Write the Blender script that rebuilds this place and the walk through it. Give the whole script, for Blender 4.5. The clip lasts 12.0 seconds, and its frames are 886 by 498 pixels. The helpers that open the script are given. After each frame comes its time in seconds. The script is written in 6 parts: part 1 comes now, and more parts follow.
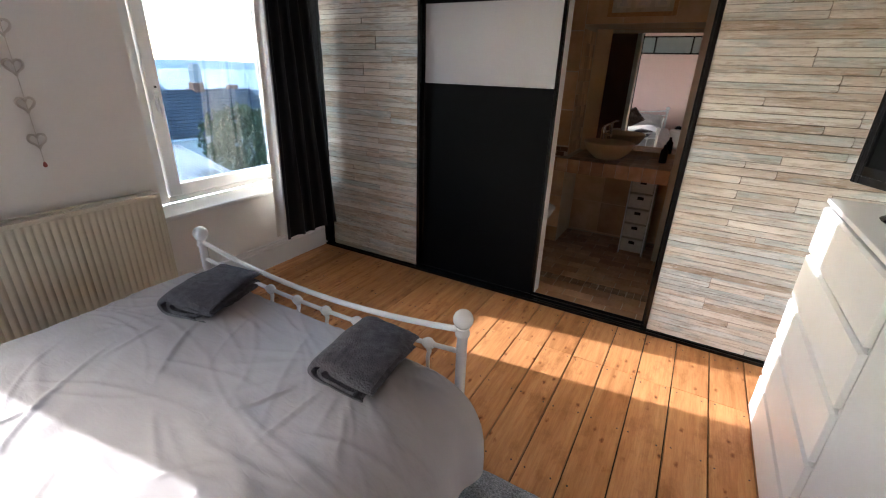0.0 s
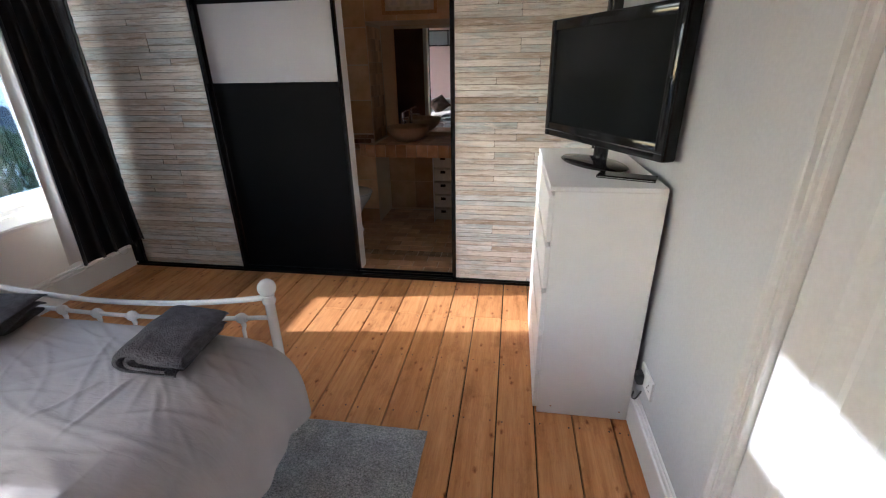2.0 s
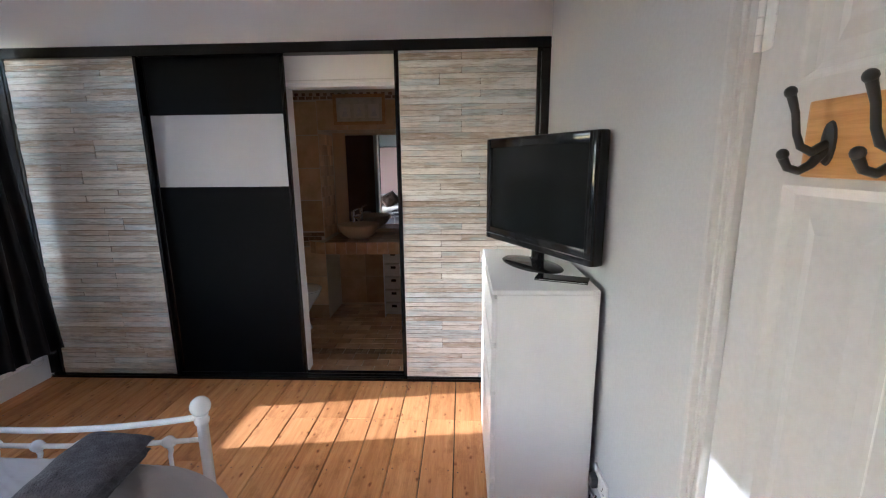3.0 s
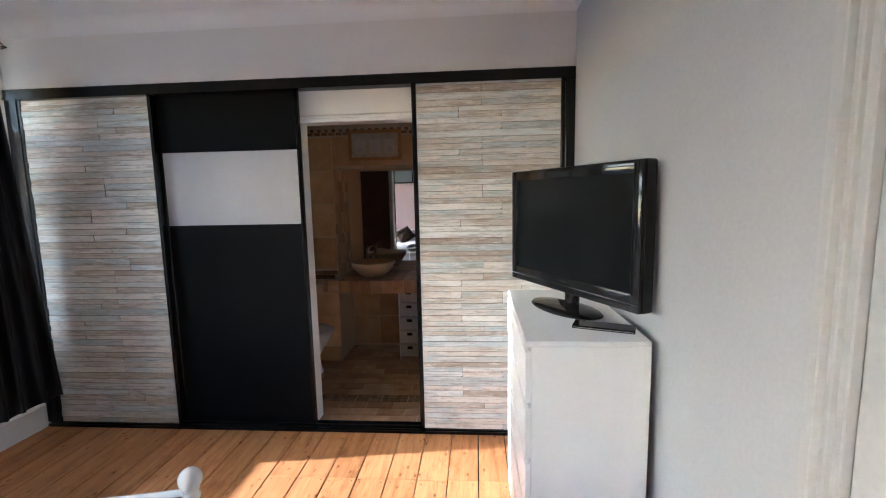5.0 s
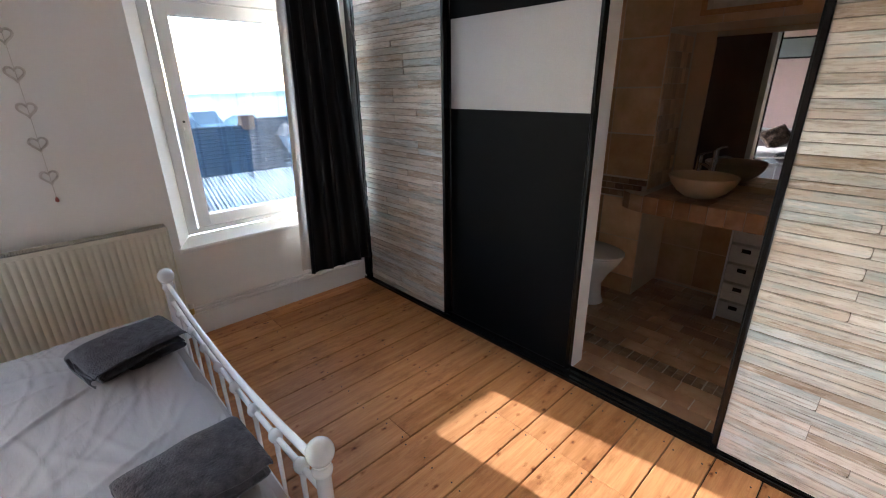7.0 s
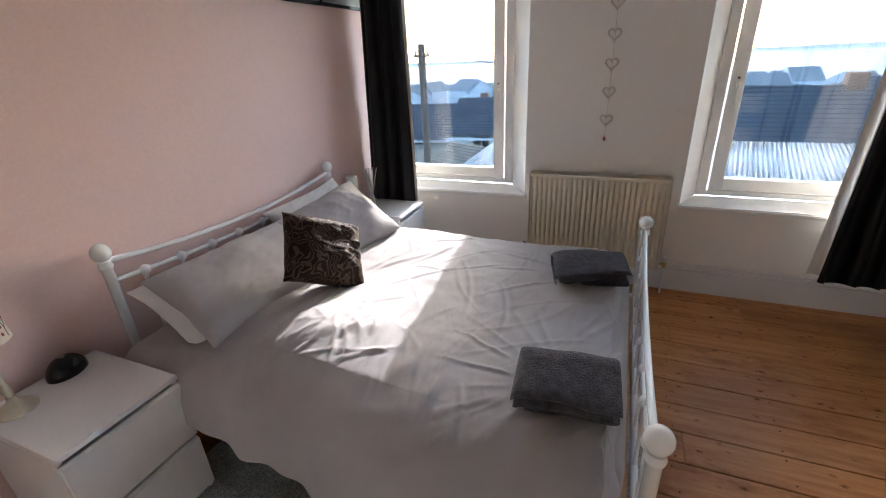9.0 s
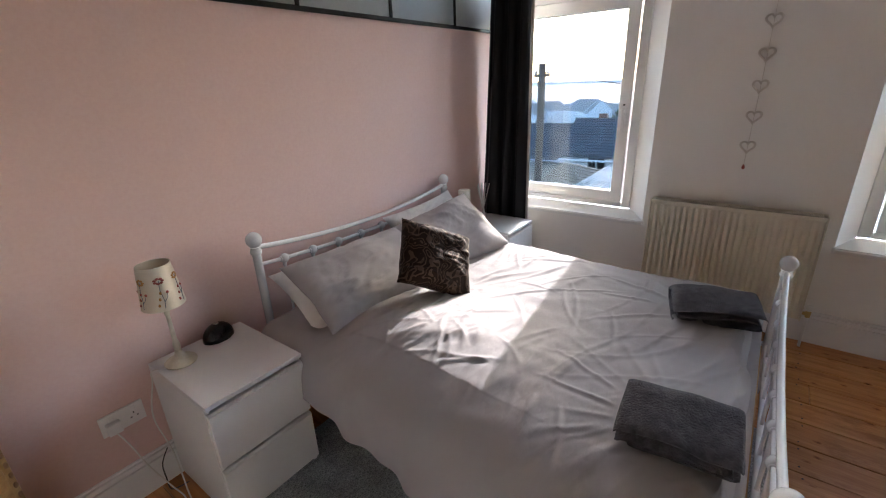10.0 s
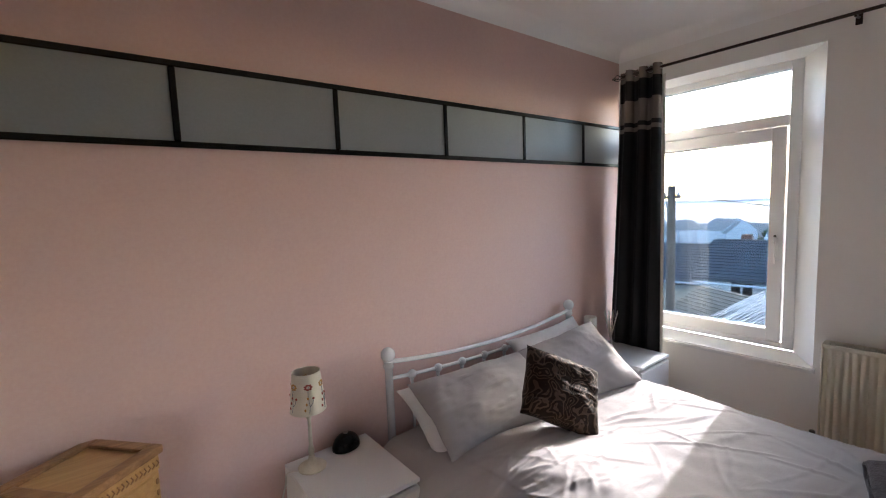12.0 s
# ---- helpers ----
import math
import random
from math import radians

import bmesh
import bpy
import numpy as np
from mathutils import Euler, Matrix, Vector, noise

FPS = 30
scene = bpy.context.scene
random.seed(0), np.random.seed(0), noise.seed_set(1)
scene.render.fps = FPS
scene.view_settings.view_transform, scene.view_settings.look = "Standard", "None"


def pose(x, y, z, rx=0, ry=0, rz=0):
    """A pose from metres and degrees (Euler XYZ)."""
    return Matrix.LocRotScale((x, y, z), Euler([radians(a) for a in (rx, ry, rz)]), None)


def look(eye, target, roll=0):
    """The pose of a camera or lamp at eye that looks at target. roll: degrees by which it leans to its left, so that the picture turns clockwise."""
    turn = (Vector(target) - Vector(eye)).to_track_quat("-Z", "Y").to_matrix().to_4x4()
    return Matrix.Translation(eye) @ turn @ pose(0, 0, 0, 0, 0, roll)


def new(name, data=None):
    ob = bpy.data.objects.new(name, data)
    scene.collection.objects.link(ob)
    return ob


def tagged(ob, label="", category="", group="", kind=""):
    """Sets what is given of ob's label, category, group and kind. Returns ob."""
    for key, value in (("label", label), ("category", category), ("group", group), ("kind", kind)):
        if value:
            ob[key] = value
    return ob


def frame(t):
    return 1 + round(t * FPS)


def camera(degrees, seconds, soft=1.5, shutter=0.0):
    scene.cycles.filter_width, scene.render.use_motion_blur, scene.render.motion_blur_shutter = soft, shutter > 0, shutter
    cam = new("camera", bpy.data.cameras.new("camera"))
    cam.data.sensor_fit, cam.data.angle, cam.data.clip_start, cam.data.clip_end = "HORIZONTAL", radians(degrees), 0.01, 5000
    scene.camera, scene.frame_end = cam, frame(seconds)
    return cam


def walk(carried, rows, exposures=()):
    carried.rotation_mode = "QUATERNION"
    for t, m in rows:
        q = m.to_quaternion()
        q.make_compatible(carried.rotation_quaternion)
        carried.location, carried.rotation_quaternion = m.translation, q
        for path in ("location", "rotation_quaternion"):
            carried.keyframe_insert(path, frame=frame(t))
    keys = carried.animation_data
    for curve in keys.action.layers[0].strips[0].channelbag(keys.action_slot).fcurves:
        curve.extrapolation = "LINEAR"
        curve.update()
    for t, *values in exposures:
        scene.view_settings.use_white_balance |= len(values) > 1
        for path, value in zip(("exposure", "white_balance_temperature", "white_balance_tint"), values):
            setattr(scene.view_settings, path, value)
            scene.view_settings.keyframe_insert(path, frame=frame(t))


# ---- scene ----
cam = camera(91.3, 12.0, soft=1.1)
PATH = [
    (0, (2.683, -2.672, 1.501), (1.777, -1.063, 0.731), 1.8),
    (0.5, (2.781, -2.819, 1.509), (2.029, -1.142, 0.72), 1.6),
    (1, (2.909, -2.898, 1.496), (2.232, -1.191, 0.703), 1.3),
    (1.5, (2.989, -2.888, 1.487), (2.513, -1.112, 0.699), 0.5),
    (2, (3.033, -2.883, 1.493), (2.74, -1.065, 0.712), -1.1),
    (2.5, (3.06, -2.885, 1.525), (2.923, -1.003, 0.863), -0.4),
    (3, (3.064, -2.899, 1.572), (2.976, -0.942, 1.17), -0.6),
    (3.2, (3.065, -2.901, 1.587), (2.994, -0.924, 1.291), -0.8),
    (4.8, (3.032, -2.798, 1.58), (2.91, -0.815, 1.355), -1.1),
    (5, (3.014, -2.714, 1.571), (2.865, -0.735, 1.326), -1.2),
    (5.5, (2.958, -2.46, 1.588), (2.698, -0.496, 1.315), -1.4),
    (6, (2.912, -2.297, 1.584), (2.254, -0.433, 1.282), -2.3),
    (6.5, (2.931, -2.072, 1.572), (1.774, -0.509, 1.104), -1.4),
    (7, (2.916, -1.871, 1.532), (1.553, -0.587, 0.829), -0.8),
    (7.5, (2.818, -1.728, 1.516), (1.213, -0.829, 0.73), -0.3),
    (7.7, (2.816, -1.707, 1.513), (1.083, -1.118, 0.708), -0.5),
    (9.3, (2.993, -1.692, 1.531), (1.38, -2.582, 0.751), -2.9),
    (9.5, (3.001, -1.697, 1.529), (1.44, -2.688, 0.768), -2.8),
    (10, (3.021, -1.707, 1.536), (1.535, -2.837, 0.819), -2.3),
    (10.5, (3.042, -1.704, 1.562), (1.536, -2.895, 1.003), -2.0),
    (11, (3.062, -1.705, 1.581), (1.598, -3.021, 1.227), -2.0),
    (11.5, (3.081, -1.699, 1.605), (1.752, -3.174, 1.368), -2.0),
    (12, (3.094, -1.704, 1.614), (1.874, -3.277, 1.418), -2.2),
]
EXPOSURES = [(0, 5.25, 5750, 9), (1.0, 5.3, 5650, 9), (1.7, 5.22, 5550, 10), (2.5, 5.17, 5350, 10), (3.2, 5.42, 5200, 10), (5.0, 5.57, 5200, 9), (5.5, 5.57, 5200, 9), (6.5, 5.38, 5450, 9), (7.0, 5.3, 5530, 9), (7.7, 5.5, 5600, 9), (9.5, 4.87, 5950, 11), (12, 4.85, 5900, 12)]
walk(cam, [(t, look(eye, target, roll)) for t, eye, target, roll in PATH], exposures=EXPOSURES)


# ---- world and light ----
SUN_EL, SUN_SLOPE = 20.0, 0.128
sun_az = math.atan(SUN_SLOPE)
world = bpy.data.worlds.new("world")
scene.world = world
world.use_nodes = True
wn = world.node_tree.nodes
sky = wn.new("ShaderNodeTexSky")
sky.sky_type = "NISHITA"
sky.sun_disc = False
sky.sun_elevation = radians(SUN_EL)
sky.sun_rotation = radians(270) - sun_az
wn["Background"].inputs["Strength"].default_value = 0.14
world.node_tree.links.new(sky.outputs[0], wn["Background"].inputs["Color"])

sun_data = bpy.data.lights.new("sun", "SUN")
sun_data.energy, sun_data.angle, sun_data.color = 0.36, radians(0.53), (1.0, 0.95, 0.89)
sun = new("sun", sun_data)
c_el = math.cos(radians(SUN_EL))
toward = Vector((c_el * math.cos(sun_az), c_el * math.sin(sun_az), -math.sin(radians(SUN_EL))))
sun.matrix_world = look((-30, -4, 12), Vector((-30, -4, 12)) + toward)


# ---- materials ----
def material(name, rough=0.6, metal=0.0, spec=0.5):
    m = bpy.data.materials.new(name)
    m.use_nodes = True
    b = m.node_tree.nodes["Principled BSDF"]
    b.inputs["Roughness"].default_value = rough
    b.inputs["Metallic"].default_value = metal
    b.inputs["Specular IOR Level"].default_value = spec
    return m, m.node_tree.nodes, m.node_tree.links, b


def coords(nodes, links, scale=(1, 1, 1), obj=False, per_piece=False):
    """World position (or object coordinates), scaled, shifted at random for each piece."""
    if obj:
        src = nodes.new("ShaderNodeTexCoord").outputs["Object"]
    else:
        src = nodes.new("ShaderNodeNewGeometry").outputs["Position"]
    if per_piece:
        info = nodes.new("ShaderNodeObjectInfo")
        mul = nodes.new("ShaderNodeMath")
        mul.operation = "MULTIPLY"
        mul.inputs[1].default_value = 37.0
        links.new(info.outputs["Random"], mul.inputs[0])
        add = nodes.new("ShaderNodeVectorMath")
        links.new(src, add.inputs[0])
        links.new(mul.outputs[0], add.inputs[1])
        src = add.outputs[0]
    mp = nodes.new("ShaderNodeMapping")
    mp.inputs["Scale"].default_value = scale
    links.new(src, mp.inputs["Vector"])
    return mp.outputs[0]


def noise_tex(nodes, links, vec, scale, detail=4, rough=0.55):
    n = nodes.new("ShaderNodeTexNoise")
    n.inputs["Scale"].default_value = scale
    n.inputs["Detail"].default_value = detail
    n.inputs["Roughness"].default_value = rough
    links.new(vec, n.inputs["Vector"])
    return n.outputs["Fac"]


def ramp(nodes, links, fac, stops):
    r = nodes.new("ShaderNodeValToRGB")
    e = r.color_ramp.elements
    while len(e) < len(stops):
        e.new(0.5)
    for k, (p, c) in enumerate(stops):
        e[k].position = p
        e[k].color = (*c, 1)
    links.new(fac, r.inputs["Fac"])
    return r.outputs["Color"]


def mixed(nodes, links, kind, fac, a, b):
    mx = nodes.new("ShaderNodeMix")
    mx.data_type = "RGBA"
    mx.blend_type = kind
    if isinstance(fac, float):
        mx.inputs[0].default_value = fac
    else:
        links.new(fac, mx.inputs[0])
    for sock, v in ((mx.inputs[6], a), (mx.inputs[7], b)):
        if isinstance(v, tuple):
            sock.default_value = (*v, 1)
        else:
            links.new(v, sock)
    return mx.outputs[2]


def bump(nodes, links, bsdf, height, strength, distance=0.01):
    bp = nodes.new("ShaderNodeBump")
    bp.inputs["Strength"].default_value = strength
    bp.inputs["Distance"].default_value = distance
    links.new(height, bp.inputs["Height"])
    links.new(bp.outputs[0], bsdf.inputs["Normal"])


def plain(name, a, b, rough=0.6, big=2.0, fine=60.0, bumps=0.05, metal=0.0, spec=0.5, obj=False, sheen=0.0):
    """A surface whose colour drifts between a and b at a large scale, with fine relief."""
    m, n, l, bs = material(name, rough, metal, spec)
    v = coords(n, l, obj=obj)
    col = ramp(n, l, noise_tex(n, l, v, big, 5), [(0.3, a), (0.7, b)])
    grain = noise_tex(n, l, v, fine, 3)
    col = mixed(n, l, "OVERLAY", 0.12, col, ramp(n, l, grain, [(0.3, (0.35, 0.35, 0.35)), (0.7, (0.65, 0.65, 0.65))]))
    l.new(col, bs.inputs["Base Color"])
    if bumps:
        bump(n, l, bs, grain, bumps)
    if sheen:
        bs.inputs["Sheen Weight"].default_value = sheen
    return m


def wood(name, tones, along="y", knots=True, rough=0.4, fine=1.0, per_piece=True, spec=0.5):
    m, n, l, bs = material(name, rough, spec=spec)
    stretch = {"y": (14, 0.9, 14), "x": (0.9, 14, 14), "z": (14, 14, 0.9)}[along]
    v = coords(n, l, tuple(s * fine for s in stretch), per_piece=per_piece)
    grain = noise_tex(n, l, v, 2.2, 8, 0.62)
    col = ramp(n, l, grain, [(0.28, tones[0]), (0.5, tones[1]), (0.72, tones[2])])
    fine_v = coords(n, l, tuple(s * 7 * fine for s in stretch), per_piece=per_piece)
    lines = noise_tex(n, l, fine_v, 2.0, 3)
    col = mixed(n, l, "MULTIPLY", 0.22, col, ramp(n, l, lines, [(0.35, (0.52, 0.44, 0.36)), (0.58, (1, 1, 1))]))
    if per_piece:
        info = n.new("ShaderNodeObjectInfo")
        col = mixed(n, l, "MULTIPLY", 0.75, col, ramp(n, l, info.outputs["Random"], [(0.0, (0.74, 0.68, 0.62)), (0.5, (0.95, 0.92, 0.9)), (1.0, (1, 1, 1))]))
    if knots:
        kv = coords(n, l, {"y": (14.0, 8.0, 1), "x": (3.2, 6.5, 1), "z": (6, 1, 3)}[along], per_piece=per_piece)
        vo = n.new("ShaderNodeTexVoronoi")
        vo.inputs["Scale"].default_value = 1.0
        l.new(kv, vo.inputs["Vector"])
        wob = n.new("ShaderNodeMath")
        wob.operation = "ADD"
        l.new(vo.outputs["Distance"], wob.inputs[0])
        nz = n.new("ShaderNodeMath")
        nz.operation = "MULTIPLY_ADD"
        nz.inputs[1].default_value, nz.inputs[2].default_value = 0.20, -0.085
        l.new(noise_tex(n, l, kv, 9.0, 3), nz.inputs[0])
        l.new(nz.outputs[0], wob.inputs[1])
        spots = ramp(n, l, wob.outputs[0], [(0.035, (0.12, 0.06, 0.035)), (0.085, (0.50, 0.34, 0.23)), (0.18, (1, 1, 1))])
        col = mixed(n, l, "MULTIPLY", 0.85, col, spots)
        worn = noise_tex(n, l, coords(n, l, (5.0, 2.2, 5.0), per_piece=True), 1.6, 9, 0.72)
        col = mixed(n, l, "MULTIPLY", 0.7, col, ramp(n, l, worn, [(0.34, (0.52, 0.42, 0.34)), (0.47, (0.93, 0.91, 0.89)), (0.60, (1, 1, 1))]))
    l.new(col, bs.inputs["Base Color"])
    bump(n, l, bs, lines, 0.08, 0.004)
    return m


def cloth(name, a, b):
    """Cotton with a fine weave and shallow drawn wrinkles."""
    m, n, l, bs = material(name, 0.85, spec=0.2)
    col = ramp(n, l, noise_tex(n, l, coords(n, l), 3, 5), [(0.3, a), (0.7, b)])
    l.new(col, bs.inputs["Base Color"])
    warp = noise_tex(n, l, coords(n, l, (5.0, 13.0, 5.0)), 1.3, 3, 0.5)
    ridge = n.new("ShaderNodeMath")
    ridge.operation = "PINGPONG"
    ridge.inputs[1].default_value = 0.09
    l.new(warp, ridge.inputs[0])
    soft = n.new("ShaderNodeMath")
    soft.operation = "MULTIPLY_ADD"
    soft.inputs[1].default_value = 5.0
    l.new(ridge.outputs[0], soft.inputs[0])
    weave = n.new("ShaderNodeMath")
    weave.operation = "MULTIPLY"
    weave.inputs[1].default_value = 0.12
    l.new(noise_tex(n, l, coords(n, l), 320, 2), weave.inputs[0])
    l.new(weave.outputs[0], soft.inputs[2])
    bump(n, l, bs, soft.outputs[0], 0.16, 0.005)
    return m


M_WALL = plain("white_wall_paint", (0.82, 0.80, 0.765), (0.87, 0.85, 0.82), 0.75, 0.8, 90, 0.04)
# door wall colour taken down to offset the strong window light on it
M_GREYWALL = plain("dimmed_grey_wall_paint", (0.49, 0.50, 0.515), (0.54, 0.55, 0.565), 0.7, 0.8, 90, 0.04)
M_PINK = plain("pink_wall_paint", (0.64, 0.45, 0.41), (0.69, 0.49, 0.445), 0.72, 0.9, 80, 0.05)
M_CEIL = plain("white_ceiling_paint", (0.88, 0.875, 0.86), (0.91, 0.905, 0.89), 0.85, 0.7, 40, 0.06)
M_GLOSS = plain("white_gloss_paint", (0.76, 0.755, 0.745), (0.80, 0.795, 0.785), 0.3, 2, 60, 0.03)
# darker copy of the white gloss, for the door and casing facing the windows
M_DOOR = plain("dimmed_white_door_paint", (0.50, 0.50, 0.505), (0.56, 0.56, 0.565), 0.34, 2, 60, 0.05)
M_UPVC = plain("white_plastic_frame", (0.80, 0.81, 0.82), (0.86, 0.86, 0.86), 0.28, 3, 80, 0.0)
M_BLACK = plain("black_panel", (0.0018, 0.0021, 0.0028), (0.003, 0.0034, 0.0044), 0.5, 2, 120, 0.03, spec=0.07)
M_BLACKGLOSS = plain("black_gloss_trim", (0.004, 0.004, 0.004), (0.007, 0.0065, 0.0065), 0.22, 4, 60, 0.04, spec=0.3)
M_GREYPANEL = plain("pale_grey_panel", (0.37, 0.367, 0.38), (0.41, 0.407, 0.42), 0.45, 1.5, 150, 0.02)
M_PANELSTRIP = plain("silver_grey_panel", (0.22, 0.235, 0.235), (0.26, 0.275, 0.275), 0.3, 1.2, 120, 0.03, spec=0.7)
M_METAL = plain("white_enamel", (0.76, 0.76, 0.76), (0.82, 0.82, 0.82), 0.25, 6, 50, 0.05)
M_LAMINATE = plain("white_laminate", (0.71, 0.705, 0.70), (0.76, 0.755, 0.75), 0.34, 3, 140, 0.01)
M_RAD = plain("cream_radiator_enamel", (0.68, 0.64, 0.52), (0.73, 0.69, 0.57), 0.32, 3, 60, 0.02)
M_TV = plain("black_gloss_plastic", (0.006, 0.006, 0.007), (0.009, 0.009, 0.01), 0.10, 3, 60, 0.0, spec=0.3)
M_SCREEN = plain("dark_screen", (0.003, 0.004, 0.005), (0.005, 0.006, 0.007), 0.16, 3, 60, 0.0, spec=0.16)
M_CHROME = plain("chrome", (0.75, 0.75, 0.76), (0.8, 0.8, 0.8), 0.12, 8, 60, 0.0, metal=1.0)
M_BRASS = plain("brass", (0.55, 0.40, 0.16), (0.62, 0.46, 0.2), 0.3, 8, 60, 0.02, metal=1.0)
M_IRON = plain("black_iron", (0.012, 0.012, 0.013), (0.02, 0.02, 0.021), 0.38, 9, 70, 0.1)
M_BRONZE = plain("dark_bronze", (0.03, 0.02, 0.015), (0.045, 0.03, 0.022), 0.35, 9, 70, 0.05, metal=0.6)
M_GAP = plain("dark_void", (0.006, 0.005, 0.004), (0.01, 0.008, 0.007), 0.9, 5, 60, 0.0)
M_FLOOR = wood("pine_floorboard", [(0.42, 0.178, 0.066), (0.56, 0.268, 0.106), (0.66, 0.350, 0.156)], "y", True, 0.5, spec=0.2)
M_PINE = wood("honey_pine", [(0.36, 0.20, 0.07), (0.47, 0.28, 0.11), (0.55, 0.35, 0.15)], "x", False, 0.4, 1.4, False)
M_HOOKBOARD = wood("varnished_pine", [(0.40, 0.19, 0.06), (0.52, 0.28, 0.10), (0.60, 0.34, 0.14)], "y", False, 0.3, 1.6, False)
M_OAK = wood("brown_oak", [(0.20, 0.10, 0.04), (0.30, 0.16, 0.07), (0.38, 0.21, 0.10)], "x", False, 0.45, 1.6, False)
M_DUVET = cloth("grey_cotton", (0.375, 0.35, 0.35), (0.41, 0.385, 0.385))
M_WHITECOTTON = plain("white_cotton", (0.70, 0.69, 0.68), (0.75, 0.74, 0.73), 0.85, 3, 320, 0.12, spec=0.2)
M_TOWEL = plain("charcoal_towelling", (0.058, 0.053, 0.060), (0.125, 0.115, 0.128), 0.97, 38, 170, 1.0, spec=0.05, sheen=0.12)
M_CURT = plain("black_satin_curtain", (0.004, 0.004, 0.0055), (0.007, 0.007, 0.009), 0.55, 4, 300, 0.1, spec=0.25)
M_CURTBAND = plain("taupe_satin_curtain", (0.15, 0.12, 0.105), (0.19, 0.155, 0.135), 0.45, 4, 300, 0.1)
M_LINING = plain("cream_lining", (0.62, 0.58, 0.53), (0.68, 0.64, 0.58), 0.85, 4, 300, 0.1)
M_CERAMIC = plain("white_ceramic", (0.78, 0.77, 0.74), (0.82, 0.81, 0.79), 0.12, 3, 50, 0.0)
M_BASIN = plain("sand_stone_basin", (0.66, 0.50, 0.33), (0.74, 0.58, 0.41), 0.4, 9, 80, 0.08)
M_GROUT = plain("pale_grout", (0.62, 0.54, 0.43), (0.70, 0.61, 0.50), 0.9, 4, 90, 0.1)
M_BATHWALL = plain("sand_plaster", (0.66, 0.46, 0.28), (0.73, 0.53, 0.34), 0.8, 2, 60, 0.08)
M_DARKTILE = plain("dark_brown_wall", (0.13, 0.075, 0.045), (0.18, 0.105, 0.065), 0.6, 4, 60, 0.05)
M_WICKER = plain("whitewashed_wicker", (0.54, 0.50, 0.46), (0.74, 0.70, 0.65), 0.8, 20, 200, 0.5)
M_RED = plain("dull_red_bead", (0.28, 0.06, 0.05), (0.34, 0.08, 0.06), 0.5, 8, 90, 0.05)
M_BLUEGREY = plain("slate_blue_print", (0.10, 0.12, 0.16), (0.14, 0.16, 0.2), 0.7, 8, 90, 0.0)
M_OCHRE = plain("ochre_print", (0.42, 0.22, 0.06), (0.5, 0.28, 0.1), 0.7, 8, 90, 0.0)
M_SHADE = plain("cream_linen_shade", (0.66, 0.60, 0.50), (0.72, 0.66, 0.56), 0.85, 6, 260, 0.15)
M_LAMPBODY = plain("cream_distressed_paint", (0.52, 0.47, 0.36), (0.66, 0.61, 0.5), 0.55, 22, 120, 0.1)
M_CABLE = plain("white_cable", (0.66, 0.64, 0.60), (0.7, 0.68, 0.64), 0.5, 8, 60, 0.0)
M_SOCKET = plain("white_socket_plastic", (0.74, 0.73, 0.71), (0.78, 0.77, 0.75), 0.3, 8, 60, 0.0)
M_BASKET = plain("white_woven_box", (0.58, 0.55, 0.50), (0.66, 0.63, 0.58), 0.7, 30, 160, 0.4)
M_PAPER = plain("cream_paper", (0.62, 0.60, 0.54), (0.7, 0.68, 0.62), 0.8, 6, 90, 0.02)
M_CORRUG = plain("white_corrugated_sheet", (0.62, 0.63, 0.64), (0.70, 0.71, 0.72), 0.6, 0.8, 20, 0.05)
M_SLATE = plain("dark_roof_slate", (0.04, 0.046, 0.056), (0.07, 0.077, 0.09), 0.75, 1.0, 9, 0.3)
M_TILEROOF = plain("brown_roof_tile", (0.20, 0.15, 0.11), (0.30, 0.23, 0.17), 0.7, 1.5, 8, 0.3)
M_RENDER = plain("white_house_render", (0.56, 0.59, 0.63), (0.64, 0.67, 0.70), 0.85, 0.6, 12, 0.1)
M_BRICKRED = plain("red_house_wall", (0.26, 0.07, 0.06), (0.34, 0.10, 0.08), 0.8, 0.8, 12, 0.2)
M_CHIMNEY = plain("brick_chimney", (0.17, 0.085, 0.06), (0.23, 0.12, 0.085), 0.85, 3, 20, 0.2)
M_POLE = plain("weathered_pole_timber", (0.10, 0.075, 0.06), (0.16, 0.12, 0.10), 0.85, 3, 30, 0.2)
# roofs of the far town, lightened in colour to stand for haze
M_TOWNROOF = plain("haze_paled_roofs", (0.12, 0.125, 0.13), (0.34, 0.33, 0.32), 0.8, 0.06, 2, 0.0)
M_LEAF = plain("green_leaves", (0.035, 0.06, 0.025), (0.08, 0.11, 0.045), 0.6, 3, 12, 0.2)
M_BARK = plain("brown_bark", (0.08, 0.06, 0.045), (0.12, 0.09, 0.07), 0.9, 8, 40, 0.4)
M_GROUND = plain("hillside_ground", (0.06, 0.07, 0.05), (0.13, 0.13, 0.11), 0.9, 0.05, 1.2, 0.2)
M_SEA = plain("grey_blue_sea", (0.16, 0.21, 0.27), (0.20, 0.25, 0.31), 0.5, 0.004, 0.3, 0.2)
# distance haze is put into the pale base colour of the hills
M_HAZEHILL = plain("hazy_far_hills", (0.42, 0.45, 0.47), (0.47, 0.50, 0.52), 0.95, 0.01, 0.1, 0.0)
M_TOWER = plain("grey_concrete", (0.26, 0.28, 0.30), (0.34, 0.36, 0.38), 0.8, 0.2, 4, 0.1)


